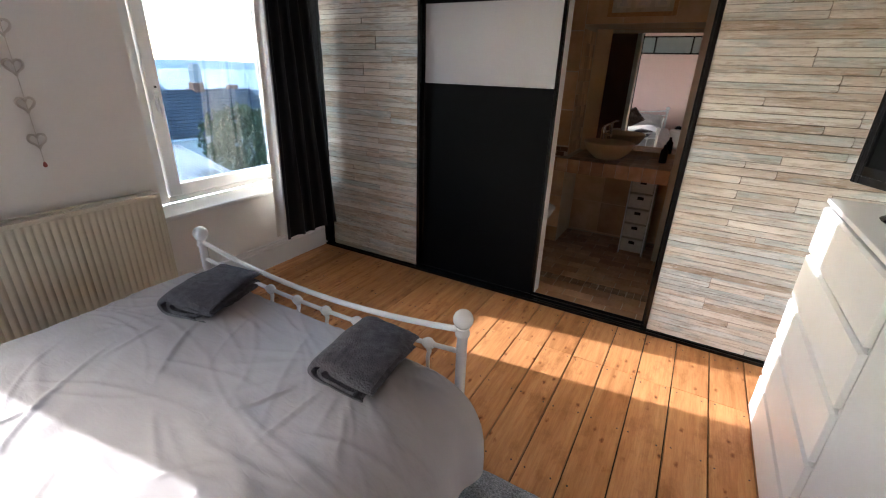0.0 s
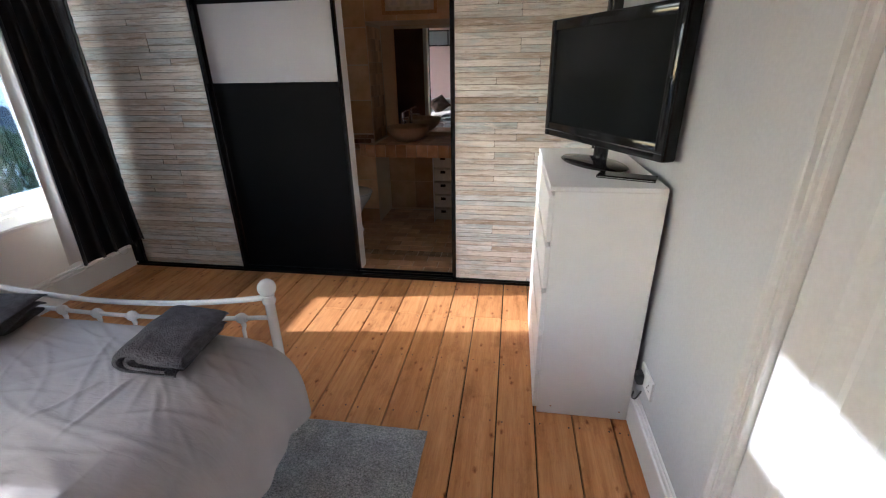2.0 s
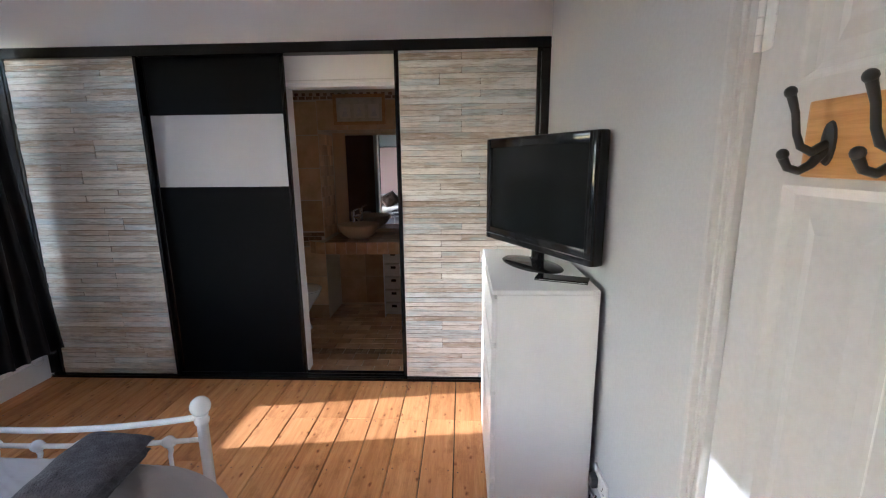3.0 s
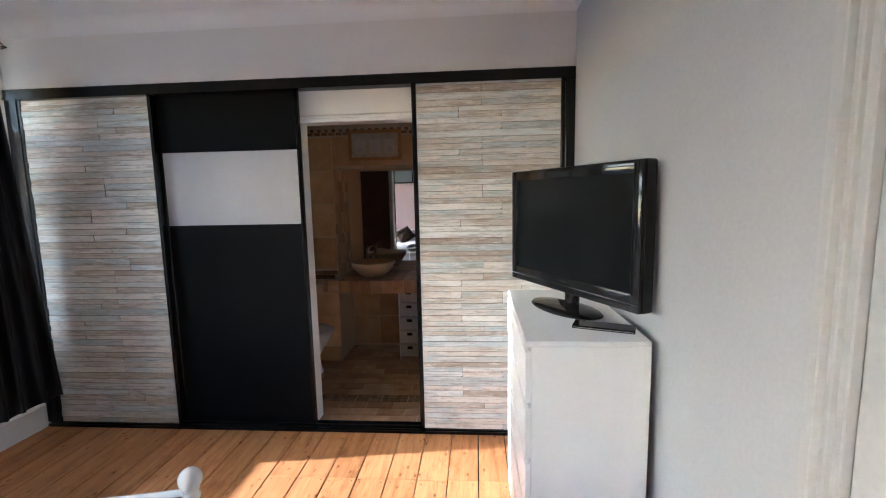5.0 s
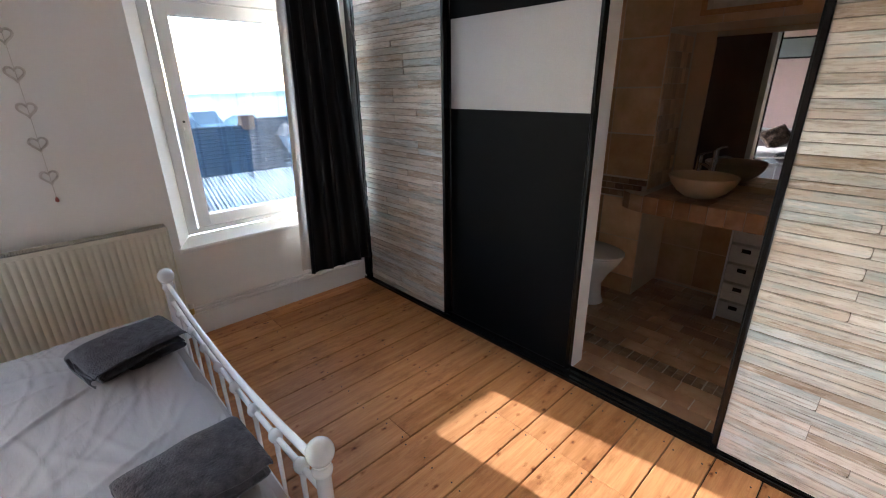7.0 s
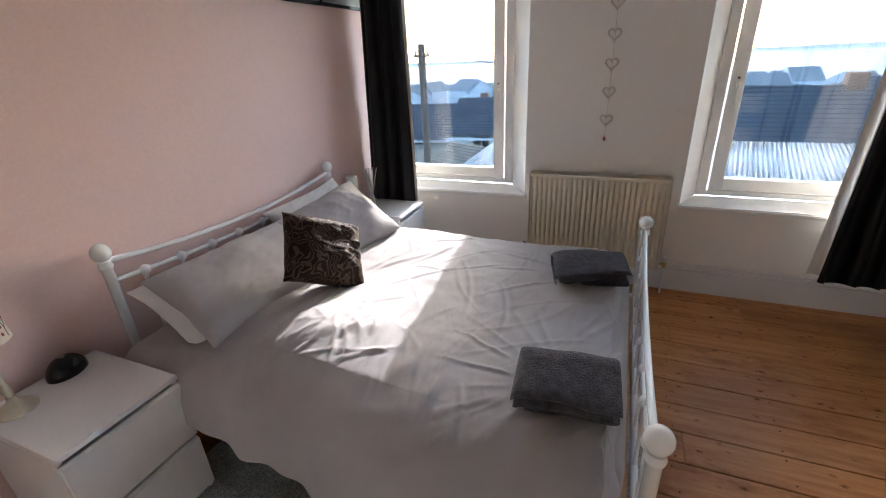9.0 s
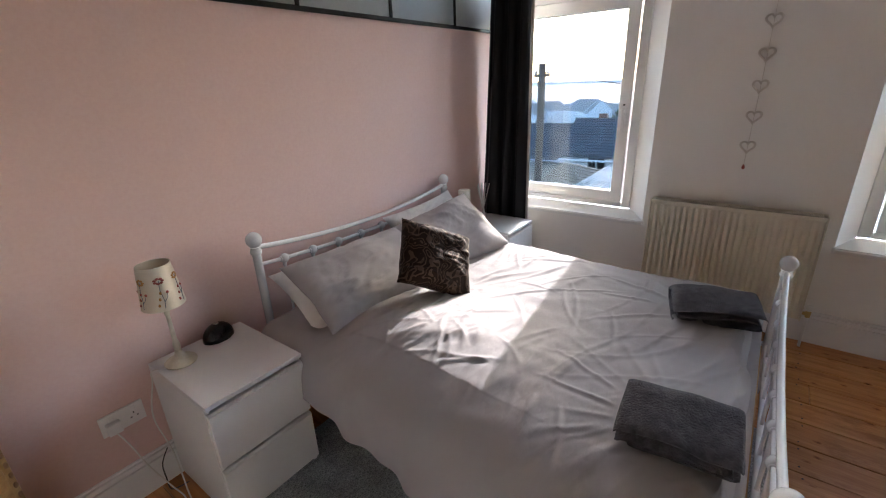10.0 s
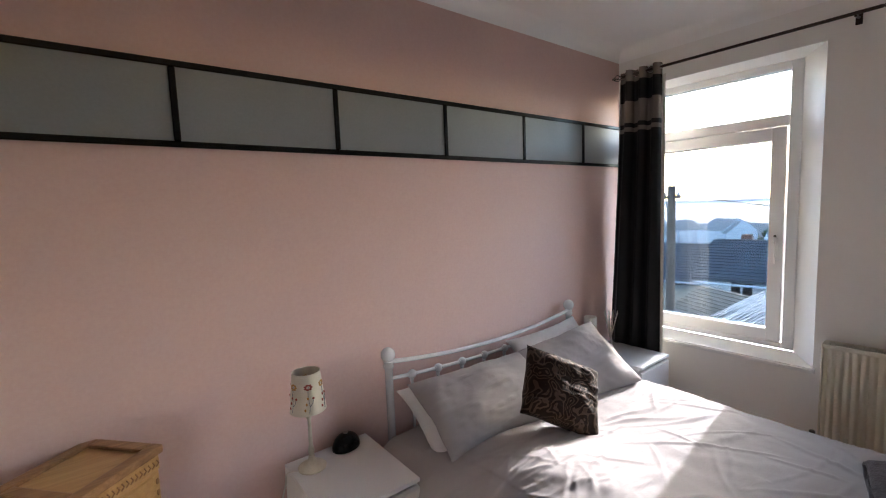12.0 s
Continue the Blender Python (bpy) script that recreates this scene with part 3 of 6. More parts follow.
# ---- bedroom door ----
def panelled_door():
    d = thing("door_1", (XE - 0.006, 0, 0), "white painted six-panel door, closed", "door", kind="structure")
    y0, y1, t = D0 + 0.006, D1 - 0.006, 0.04
    mid = (y0 + y1) / 2
    cols = [(y0 + 0.10, mid - 0.045), (mid + 0.045, y1 - 0.10)]
    rows = [(0.22, 0.70), (0.84, 1.525), (1.69, 1.90)]
    bm = bmesh.new()
    bx(bm, 0, y0, 0.006, t, y0 + 0.10, 2.012)
    bx(bm, 0, y1 - 0.10, 0.006, t, y1, 2.012)
    bx(bm, 0, mid - 0.045, 0.006, t, mid + 0.045, 2.012)
    for ya, yb in cols:
        for za, zb in ((0.006, 0.22), (0.70, 0.84), (1.525, 1.69), (1.90, 2.012)):
            bx(bm, 0, ya, za, t, yb, zb)
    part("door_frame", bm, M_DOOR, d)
    for ya, yb in cols:
        for za, zb in rows:
            bm = bmesh.new()
            loops = []
            for inset, dep in ((0.0, 0.0), (0.006, 0.004), (0.016, 0.013), (0.026, 0.015), (0.05, 0.015), (0.075, 0.007)):
                loops.append([bm.verts.new((dep, y, z)) for y, z in ((ya + inset, za + inset), (yb - inset, za + inset), (yb - inset, zb - inset), (ya + inset, zb - inset))])
            for a, b in zip(loops, loops[1:]):
                for k in range(4):
                    bm.faces.new((a[k], a[(k + 1) % 4], b[(k + 1) % 4], b[k]))
            bm.faces.new(loops[-1])
            back = [bm.verts.new((0.03, v.co.y, v.co.z)) for v in loops[0]]
            for k in range(4):
                bm.faces.new((back[k], back[(k + 1) % 4], loops[0][(k + 1) % 4], loops[0][k]))
            bm.faces.new(back[::-1])
            bmesh.ops.recalc_face_normals(bm, faces=bm.faces)
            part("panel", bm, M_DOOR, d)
    for z in (0.30, 1.76):
        bm = lathe([(0.0065, 0), (0.0065, 0.028)], (-0.006, D1 - 0.001, z), 10)
        for k in range(1, 3):
            lathe([(0.0065, 0), (0.0065, 0.028)], (-0.006, D1 - 0.001, z + 0.03 * k), 10, bm)
        bx(bm, -0.003, D1 - 0.035, z, -0.0002, D1 - 0.008, z + 0.088)
        part("hinge", bm, M_GLOSS, d, "painted-over butt hinge")
    bm = lathe([(0.025, 0), (0.025, 0.006), (0.010, 0.010), (0.010, 0.035), (0.024, 0.045), (0.027, 0.06), (0.018, 0.07)], seg=18)
    part("door_handle", bm, M_BRASS, d, "round brass knob", smooth=50, at=pose(0, D0 + 0.065, 1.0, 0, -90, 0))
    return d


panelled_door()


def architrave(name, x, ya, yb, zt, sign):
    """A moulded casing round a doorway, on a wall facing sign along x."""
    bm = bmesh.new()
    steps = ((0.0, 0.020, 0.022), (0.020, 0.034, 0.005), (0.034, 0.048, 0.020), (0.048, 0.066, 0.034), (0.066, 0.100, 0.014))
    for s0, s1, dep in steps:
        xa, xb = sorted((x, x + sign * dep))
        bx(bm, xa, yb + s0, 0.0, xb, yb + s1, zt + s1, 0.003)
        bx(bm, xa, ya - s1, 0.0, xb, ya - s0, zt + s1, 0.003)
        bx(bm, xa, ya - s0 + 0.001, zt + s0, xb, yb + s0 - 0.001, zt + s1, 0.003)
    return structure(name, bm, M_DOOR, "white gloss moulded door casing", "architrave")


architrave("trim_architrave", XE, D0, D1, DZ, -1)


def coat_rack():
    r = thing("coat_rack", (XE - 0.006, 0, 0), "varnished pine board with black iron coat hooks on the door", "coat rack")
    part("board", box(-0.022, -2.70, 1.540, -0.001, -2.185, 1.654, 0.006, 2), M_HOOKBOARD, r)
    for y in (-2.235, -2.357, -2.479, -2.601):
        bm = bmesh.new()
        lathe([(0.017, 0), (0.016, 0.004), (0.010, 0.006)], seg=14, bm=bm)
        bmesh.ops.scale(bm, vec=(1.9, 0.75, 1), verts=bm.verts)
        bmesh.ops.rotate(bm, cent=(0, 0, 0), matrix=Matrix.Rotation(-math.pi / 2, 3, "Y"), verts=bm.verts)
        bmesh.ops.translate(bm, vec=(-0.022, y, 1.59), verts=bm.verts)
        up = [(-0.026, y, 1.588), (-0.046, y, 1.578), (-0.062, y, 1.586), (-0.070, y, 1.604), (-0.075, y, 1.632), (-0.084, y, 1.656)]
        tube(up, [0.008, 0.0066, 0.0056, 0.0052, 0.0052, 0.0062], 10, bm)
        sphere((-0.086, y, 1.661), 0.0085, seg=10, rings=6, bm=bm)
        dn = [(-0.026, y, 1.582), (-0.044, y, 1.560), (-0.060, y, 1.551), (-0.076, y, 1.556), (-0.084, y, 1.570)]
        tube(dn, [0.008, 0.0066, 0.006, 0.006, 0.0066], 10, bm)
        sphere((-0.085, y, 1.575), 0.0085, seg=10, rings=6, bm=bm)
        part("hook", bm, M_IRON, r, "black iron double hook", smooth=50)


coat_rack()


# ---- sliding doors ----
bm = box(XW + 0.004, -0.012, 2.252, XE - 0.004, 0.098, 2.3115, 0.004)
bx(bm, XW + 0.004, -0.016, 2.246, XE - 0.004, -0.0125, 2.262)
structure("trim_top_track", bm, M_BLACKGLOSS, "black gloss top rail of the sliding doors", "rail")
bm = box(XW + 0.03, -0.028, 0.0, XE - 0.025, 0.098, 0.012, 0.002)
for y in (-0.026, -0.004, 0.040, 0.088):
    bx(bm, XW + 0.03, y - 0.0035, 0.0125, XE - 0.025, y + 0.0035, 0.022)
structure("trim_bottom_track", bm, M_BLACKGLOSS, "black grooved floor track of the sliding doors", "rail")
bm = box(XW + 0.003, -0.006, 0.023, 0.038, 0.096, 2.251, 0.003)
structure("trim_post_left", bm, M_BLACKGLOSS, "black gloss end post of the sliding doors", "post")
bm = box(3.562, -0.006, 0.023, XE - 0.003, 0.096, 2.251, 0.003)
structure("trim_post_right", bm, M_BLACKGLOSS, "black gloss end post of the sliding doors", "post")


SLATS = {}


def slat_mesh(length, end):
    """A thin strip with one rounded end, 0.037 high."""
    key = (round(length * 50), end)
    if key not in SLATS:
        L, h, t = key[0] / 50, 0.037, 0.006
        r = 0.013
        pts = [(0.0, 0.0), (L - r if end else L, 0.0)]
        if end:
            for k in range(1, 6):
                a = -math.pi / 2 + k * math.pi / 12
                pts.append((L - r + r * math.cos(a), r + r * math.sin(a)))
            pts.append((L, h - 0.006))
            pts.append((L - 0.004, h))
        else:
            pts.append((L, h))
        pts.append((0.0, h))
        bm = bmesh.new()
        back = [bm.verts.new((x, 0, z)) for x, z in pts]
        cx, cz = L / 2, h / 2
        front = [bm.verts.new((x + (0.0006 if x < cx else -0.0008), -t, z + (0.0013 if z < cz else -0.0017))) for x, z in pts]
        n = len(pts)
        for k in range(n):
            bm.faces.new((back[k], back[(k + 1) % n], front[(k + 1) % n], front[k]))
        bm.faces.new(front[::-1])
        bmesh.ops.recalc_face_normals(bm, faces=bm.faces)
        me = mesh_of("slat", bm)
        me.materials.append(M_SLAT)
        SLATS[key] = me
    return SLATS[key]


def slatted_door(x0, x1, y, seed):
    d = thing("sliding_door", (x0, y, 0.024), "sliding door faced with whitewashed driftwood strips in a black frame", "sliding door", "sliding doors")
    w = x1 - x0
    part("stile", box(0, -0.004, 0, 0.022, 0.032, 2.226, 0.003), M_BLACKGLOSS, d)
    part("stile", box(w - 0.022, -0.004, 0, w, 0.032, 2.226, 0.003), M_BLACKGLOSS, d)
    part("backing", box(0.0225, 0.006, 0.0, w - 0.0225, 0.028, 2.226), M_SLATBACK, d)
    rng = random.Random(seed)
    z, top, left, right = 0.002, 2.224, 0.0235, w - 0.0235
    while z < top - 0.012:
        h = min(rng.uniform(0.029, 0.046), top - z)
        x = left
        while x < right - 0.02:
            L = rng.choice((0.26, 0.4, 0.52, 0.64, 0.78, 0.9))
            L = min(L, right - x)
            if right - x - L < 0.1:
                L = right - x
            last = x + L > right - 0.002
            L = max(0.04, math.floor(L * 50) / 50) if not last else L
            me = slat_mesh(L, not last and rng.random() < 0.7)
            ob = new("slat", me)
            ob.parent = d
            true = round(L * 50) / 50
            ob.location = (x, 0.007 - rng.choice((0.0, 0.0008, 0.002, 0.0035, 0.0055)), z)
            ob.scale = ((L - 0.0012) / true, 1, (h - rng.choice((0.0004, 0.0010, 0.0018))) / 0.037)
            x += L
        z += h
    return d


def black_door():
    x0, x1, y = 0.935, 1.900, 0.046
    d = thing("sliding_door", (x0, y, 0.024), "satin black sliding door with a pale grey inset panel", "sliding door", "sliding doors")
    w = x1 - x0
    for sx, wide, beads in ((0.0, 0.034, (0.006, 0.0195)), (w - 0.020, 0.020, (0.003, 0.011))):
        bm = box(sx, -0.006, 0, sx + wide, 0.034, 2.226, 0.004)
        for gx in beads:
            bx(bm, sx + gx, -0.0105, 0.004, sx + gx + 0.0065, -0.0062, 2.222, 0.002, 2)
        part("stile", bm, M_BLACKGLOSS, d)
    part("panel", box(0.0345, 0.004, 0, w - 0.0205, 0.026, 1.382), M_BLACK, d, "lower satin black panel")
    part("panel", box(0.0345, 0.0015, 1.3835, w - 0.0205, 0.026, 1.860, 0.001), M_GREYPANEL, d, "pale grey inset panel")
    part("panel", box(0.0345, 0.004, 1.8615, w - 0.0205, 0.026, 2.226), M_BLACK, d, "upper satin black panel")


black_door()
solid("edge_strip", box(2.628, 0.044, 0.024, 2.646, 0.082, 2.25, 0.003), M_BLACKGLOSS, "black edge strip beside the bathroom opening", "edge strip")

# door lining of the bathroom opening
bm = box(B0 - 0.03, 0.084, 0.0, B0 + 0.022, 0.21, BZ, 0.004)
bx(bm, B1 - 0.045, 0.092, 0.0, B1 + 0.004, 0.21, BZ, 0.004)
bx(bm, B0 + 0.0225, 0.084, BZ - 0.022, B1 - 0.0455, 0.21, BZ + 0.004, 0.004)
structure("trim_bath_lining", bm, M_GLOSS, "white painted door lining of the bathroom", "door frame")
structure("trim_bath_wire", tube([(B0, 0.094, BZ + 0.022), (B1, 0.094, BZ + 0.026)], 0.0035, 6), M_CABLE, "thin white cable over the bathroom doorway", "cable", smooth=60)


# ---- pink wall panel strip ----
def panel_strip():
    s = thing("wall_panel", (0, YP, 0), "row of silver-grey wall panels framed in black", "wall panel")
    z0, z1 = 1.858, 2.158
    xs = [0.425 + 0.6095 * k for k in range(6)]
    part("rail", box(XW + 0.001, 0.0, z0, XE - 0.001, 0.016, z0 + 0.022, 0.003), M_BLACKGLOSS, s)
    part("rail", box(XW + 0.001, 0.0, z1 - 0.022, XE - 0.001, 0.016, z1, 0.003), M_BLACKGLOSS, s)
    edges = [XW + 0.002] + xs + [XE - 0.002]
    for x in xs:
        part("bar", box(x - 0.011, 0.0, z0 + 0.0225, x + 0.011, 0.015, z1 - 0.0225, 0.003), M_BLACKGLOSS, s)
    for a, b in zip(edges, edges[1:]):
        part("panel", box(a + 0.0115, 0.0, z0 + 0.0225, b - 0.0115, 0.008, z1 - 0.0225), M_PANELSTRIP, s)


panel_strip()


# ---- radiator ----
def radiator():
    y0, y1, z0, z1 = -2.262, -1.388, 0.18, 0.795
    r = thing("radiator", (XW, 0, 0), "cream ribbed double-panel radiator under the hearts", "radiator")
    ribs = 26

    def face(u, v):
        y = y0 + 0.012 + u * (y1 - y0 - 0.024)
        z = z0 + 0.01 + v * (z1 - z0 - 0.035)
        k = (u * ribs) % 1.0
        edge = min(1, v / 0.04, (1 - v) / 0.04)
        dip = 0.5 - 0.5 * math.cos(2 * math.pi * k)
        return (0.137 - 0.010 * (dip ** 1.6) * edge, y, z)

    bm = sheet(face, ribs * 6, 14)
    bmesh.ops.recalc_face_normals(bm, faces=bm.faces)
    bx(bm, 0.112, y0 + 0.012, z0 + 0.01, 0.125, y1 - 0.012, z1 - 0.025)
    part("front_panel", bm, M_RAD, r, smooth=60)
    part("back_panel", box(0.045, y0 + 0.02, z0 + 0.01, 0.062, y1 - 0.02, z1 - 0.03, 0.004), M_RAD, r)
    for y in (y0, y1 - 0.008):
        part("side_cover", box(0.040, y, z0, 0.138, y + 0.008, z1, 0.003), M_RAD, r)
    bm = bmesh.new()
    bx(bm, 0.040, y0 + 0.009, z1 - 0.022, 0.052, y1 - 0.009, z1, 0.002)
    bx(bm, 0.126, y0 + 0.009, z1 - 0.022, 0.138, y1 - 0.009, z1, 0.002)
    n = 78
    for k in range(n):
        y = y0 + 0.012 + (y1 - y0 - 0.024) * k / (n - 1)
        wd = 0.0016 if k % 39 else 0.008
        bx(bm, 0.0525, y - wd, z1 - 0.012, 0.1255, y + wd, z1 - 0.003)
    part("top_grille", bm, M_RAD, r, "slotted top grille")
    # solid near-black filler: the shade inside the radiator, put in as colour
    part("fins", box(0.063, y0 + 0.02, z0 + 0.02, 0.111, y1 - 0.02, z1 - 0.014), M_GAP, r, "dark block for the shade between the panels")
    for y, sgn in ((y0, -1), (y1, 1)):
        yy = y + sgn * 0.03
        bm = tube([(0.09, y + sgn * 0.001, 0.215), (0.09, yy, 0.215)], 0.010, 10)
        part("union", bm, M_BRASS, r, "brass union", smooth=50)
        bm = lathe([(0.012, -0.02), (0.014, 0.0), (0.014, 0.015), (0.011, 0.018)], (0.09, yy, 0.215), 12)
        v = part("valve", bm, M_BRASS, r, "brass valve", smooth=40)
        bm = lathe([(0.013, 0.02), (0.015, 0.025), (0.015, 0.052), (0.011, 0.056)], (0.09, yy, 0.215), 12)
        part("valve_cap", bm, M_SOCKET if sgn > 0 else M_IRON, v, smooth=40)
        bm = tube([(0.09, yy, 0.194), (0.09, yy, 0.0)], 0.0075, 8)
        part("pipe", bm, M_GLOSS, r, smooth=60)


radiator()


# ---- curtains ----
def curtain(name, top0, top1, bot0, bot1, zt, zb, rod_z, seed, lining_side, label, folds=4.3, lean=0.0):
    """A pleated curtain hung on a rod along the window wall."""
    c = thing(name, (0, 0, 0), label, "curtain", "bedroom curtains")
    rng = random.Random(seed)
    ph = rng.uniform(0, 6)

    def surf(u, v, off=0.0):
        w = v ** 1.2
        y = (top0 + (top1 - top0) * u) * (1 - w) + (bot0 + (bot1 - bot0) * u) * w
        a = u * folds * 2 * math.pi + ph
        amp = (0.026 + 0.016 * v) * min(1.0, 3.9 / folds) * (1.0 if folds > 4 else 0.7)
        x = 0.045 + amp * math.sin(a + 0.5 * math.sin(2.2 * v + seed)) + 0.010 * noise.noise((u * 4, v * 3, seed)) + (0.02 + lean) * w
        y += 0.010 * math.sin(a * 0.5 + 3 * v) * v + 0.006 * math.cos(a * 2)
        z = zt + (zb - zt) * v + 0.012 * math.sin(a) * (v > 0.97) + 0.004 * math.sin(a * 1.0)
        return (x + off, y, z)

    def slot(u, v):
        z = zt + (zb - zt) * v
        d = zt - z
        if d < 0.075:
            return 1
        if d < 0.085 or 0.205 < d < 0.215:
            return 1 if d < 0.08 else 0
        if 0.215 <= d < 0.375:
            return 1
        if 0.40 <= d < 0.43:
            return 1
        return 0

    bm = sheet(surf, 110, 150, mats=slot)
    bmesh.ops.recalc_face_normals(bm, faces=bm.faces)
    bmesh.ops.solidify(bm, geom=bm.faces[:], thickness=0.003)
    part("drape", bm, [M_CURT, M_CURTBAND], c, smooth=70)

    def lin(u, v):
        uu = (u * 1.0 - 0.085) if lining_side < 0 else (u * 1.0 + 0.045)
        p = surf(uu, 0.03 + 0.955 * v, -0.016)
        return p

    bm = sheet(lin, 110, 40)
    part("lining", bm, M_LINING, c, "cream curtain lining", smooth=70)
    for k in range(6):
        y = top0 + (top1 - top0) * (k + 0.5) / 6
        bm = bmesh.new()
        pts = [(0.045 + 0.0, y + 0.022 * math.cos(t), rod_z + 0.022 * math.sin(t)) for t in [2 * math.pi * j / 16 for j in range(16)]]
        tube(pts, 0.004, 6, bm, closed=True)
        part("eyelet", bm, M_CHROME, c, "metal eyelet ring", smooth=60)
    return c


def rod(name, y0, y1, z):
    r = thing(name, (0.045, 0, z), "thin dark bronze curtain rod with cage finials", "curtain rod", "curtain rods")
    part("pole", tube([(0, y0, 0), (0, y1, 0)], 0.009, 10), M_BRONZE, r, smooth=60)
    for y, s in ((y0, -1), (y1, 1)):
        bm = bmesh.new()
        for k in range(4):
            pts = []
            for j in range(9):
                u = j / 8
                a = 2 * math.pi * k / 4 + u * 2.2
                rad = 0.019 * math.sin(math.pi * u) + 0.002
                pts.append((rad * math.cos(a), y + s * u * 0.075, rad * math.sin(a)))
            tube(pts, 0.0028, 5, bm)
        sphere((0, y + s * 0.079, 0), 0.006, seg=8, rings=6, bm=bm)
        part("finial", bm, M_BRONZE, r, "twisted cage finial", smooth=60)
        yy = y - s * 0.10
        bm = tube([(XW - 0.045, yy, 0), (0, yy, -0.012)], 0.006, 8)
        bx(bm, XW - 0.045, yy - 0.014, -0.035, XW - 0.04, yy + 0.014, 0.035, 0.002)
        part("bracket", bm, M_BRONZE, r)


curtain("curtain", -0.475, -0.14, -0.57, -0.03, 2.615, 0.245, 2.565, 3, -1, "black satin eyelet curtain with taupe bands beside the window", lean=0.05)
rod("curtain_rod", -1.50, -0.105, 2.565)
curtain("curtain", -3.455, -3.155, -3.50, -3.125, 2.525, 0.22, 2.495, 5, 1, "black satin eyelet curtain with taupe bands behind the bedside table", folds=3.1, lean=0.075)
rod("curtain_rod", -3.435, -2.10, 2.495)


# ---- hanging hearts ----
def heart_string():
    y = -1.815
    h = thing("heart_garland", (XW + 0.008, y, 0), "string of whitewashed wicker hearts hanging on the wall", "wall hanging")
    part("string", tube([(0.006, 0, 1.02), (0.008, 0.003, 1.5), (0.006, 0, 2.10)], 0.0016, 5), M_WICKER, h)
    part("nail", sphere((-0.004, 0, 2.10), 0.005, seg=8, rings=5), M_CHROME, h)
    rng = random.Random(8)
    for z in (1.94, 1.777, 1.615, 1.455, 1.294, 1.13):
        bm = bmesh.new()
        tw = rng.uniform(-0.25, 0.25)
        for ring in range(3):
            s = 0.0026 - 0.00012 * ring
            pts = []
            for j in range(28):
                t = 2 * math.pi * j / 28
                hx = 16 * math.sin(t) ** 3
                hz = 13 * math.cos(t) - 5 * math.cos(2 * t) - 2 * math.cos(3 * t) - math.cos(4 * t)
                pts.append((0.010 + 0.005 * math.sin(t * 7 + ring * 2.1) + tw * hx * s * 0.5, hx * s * 0.88, z + hz * s * 0.9))
            tube(pts, 0.0042, 5, bm, closed=True)
        part("heart", bm, M_WICKER, h, smooth=60)
    part("bead", lathe([(0.001, 0.02), (0.006, 0.012), (0.009, 0.0), (0.005, -0.008)], (0.006, 0, 1.008), 10), M_RED, h, "small dull red bead", smooth=50)


heart_string()


# ---- sockets ----
def double_socket(name, m, plug_mat, label):
    s = thing(name, m, label, "socket")
    part("plate", box(-0.073, -0.009, -0.043, 0.073, 0, 0.043, 0.003, 2), M_SOCKET, s)
    for x in (-0.036, 0.036):
        bm = box(x - 0.008, -0.0125, 0.018, x + 0.008, -0.0095, 0.034, 0.001)
        part("switch", bm, M_SOCKET, s)
    bm = bmesh.new()
    for dx, dz, w, h in ((0, 0.006, 0.0035, 0.008), (-0.011, -0.012, 0.006, 0.004), (0.011, -0.012, 0.006, 0.004)):
        bx(bm, 0.036 + dx - w / 2, -0.0105, dz - h / 2, 0.036 + dx + w / 2, -0.0092, dz + h / 2)
    part("pin_slots", bm, M_GAP, s, "dark pin slots")
    bm = box(-0.06, -0.038, -0.034, -0.012, -0.0095, 0.014, 0.008, 2)
    part("plug", bm, plug_mat, s)
    return s


double_socket("wall_socket", pose(2.716, YP, 0.38, 0, 0, 180), M_SOCKET, "white double wall socket with a white plug")
double_socket("wall_socket", pose(XE, -1.37, 0.30, 0, 0, -90), M_IRON, "white double wall socket with a black plug")


# ---- bed ----
BX0, BX1, BYF, BYH = 0.693, 2.135, -1.545, -3.465


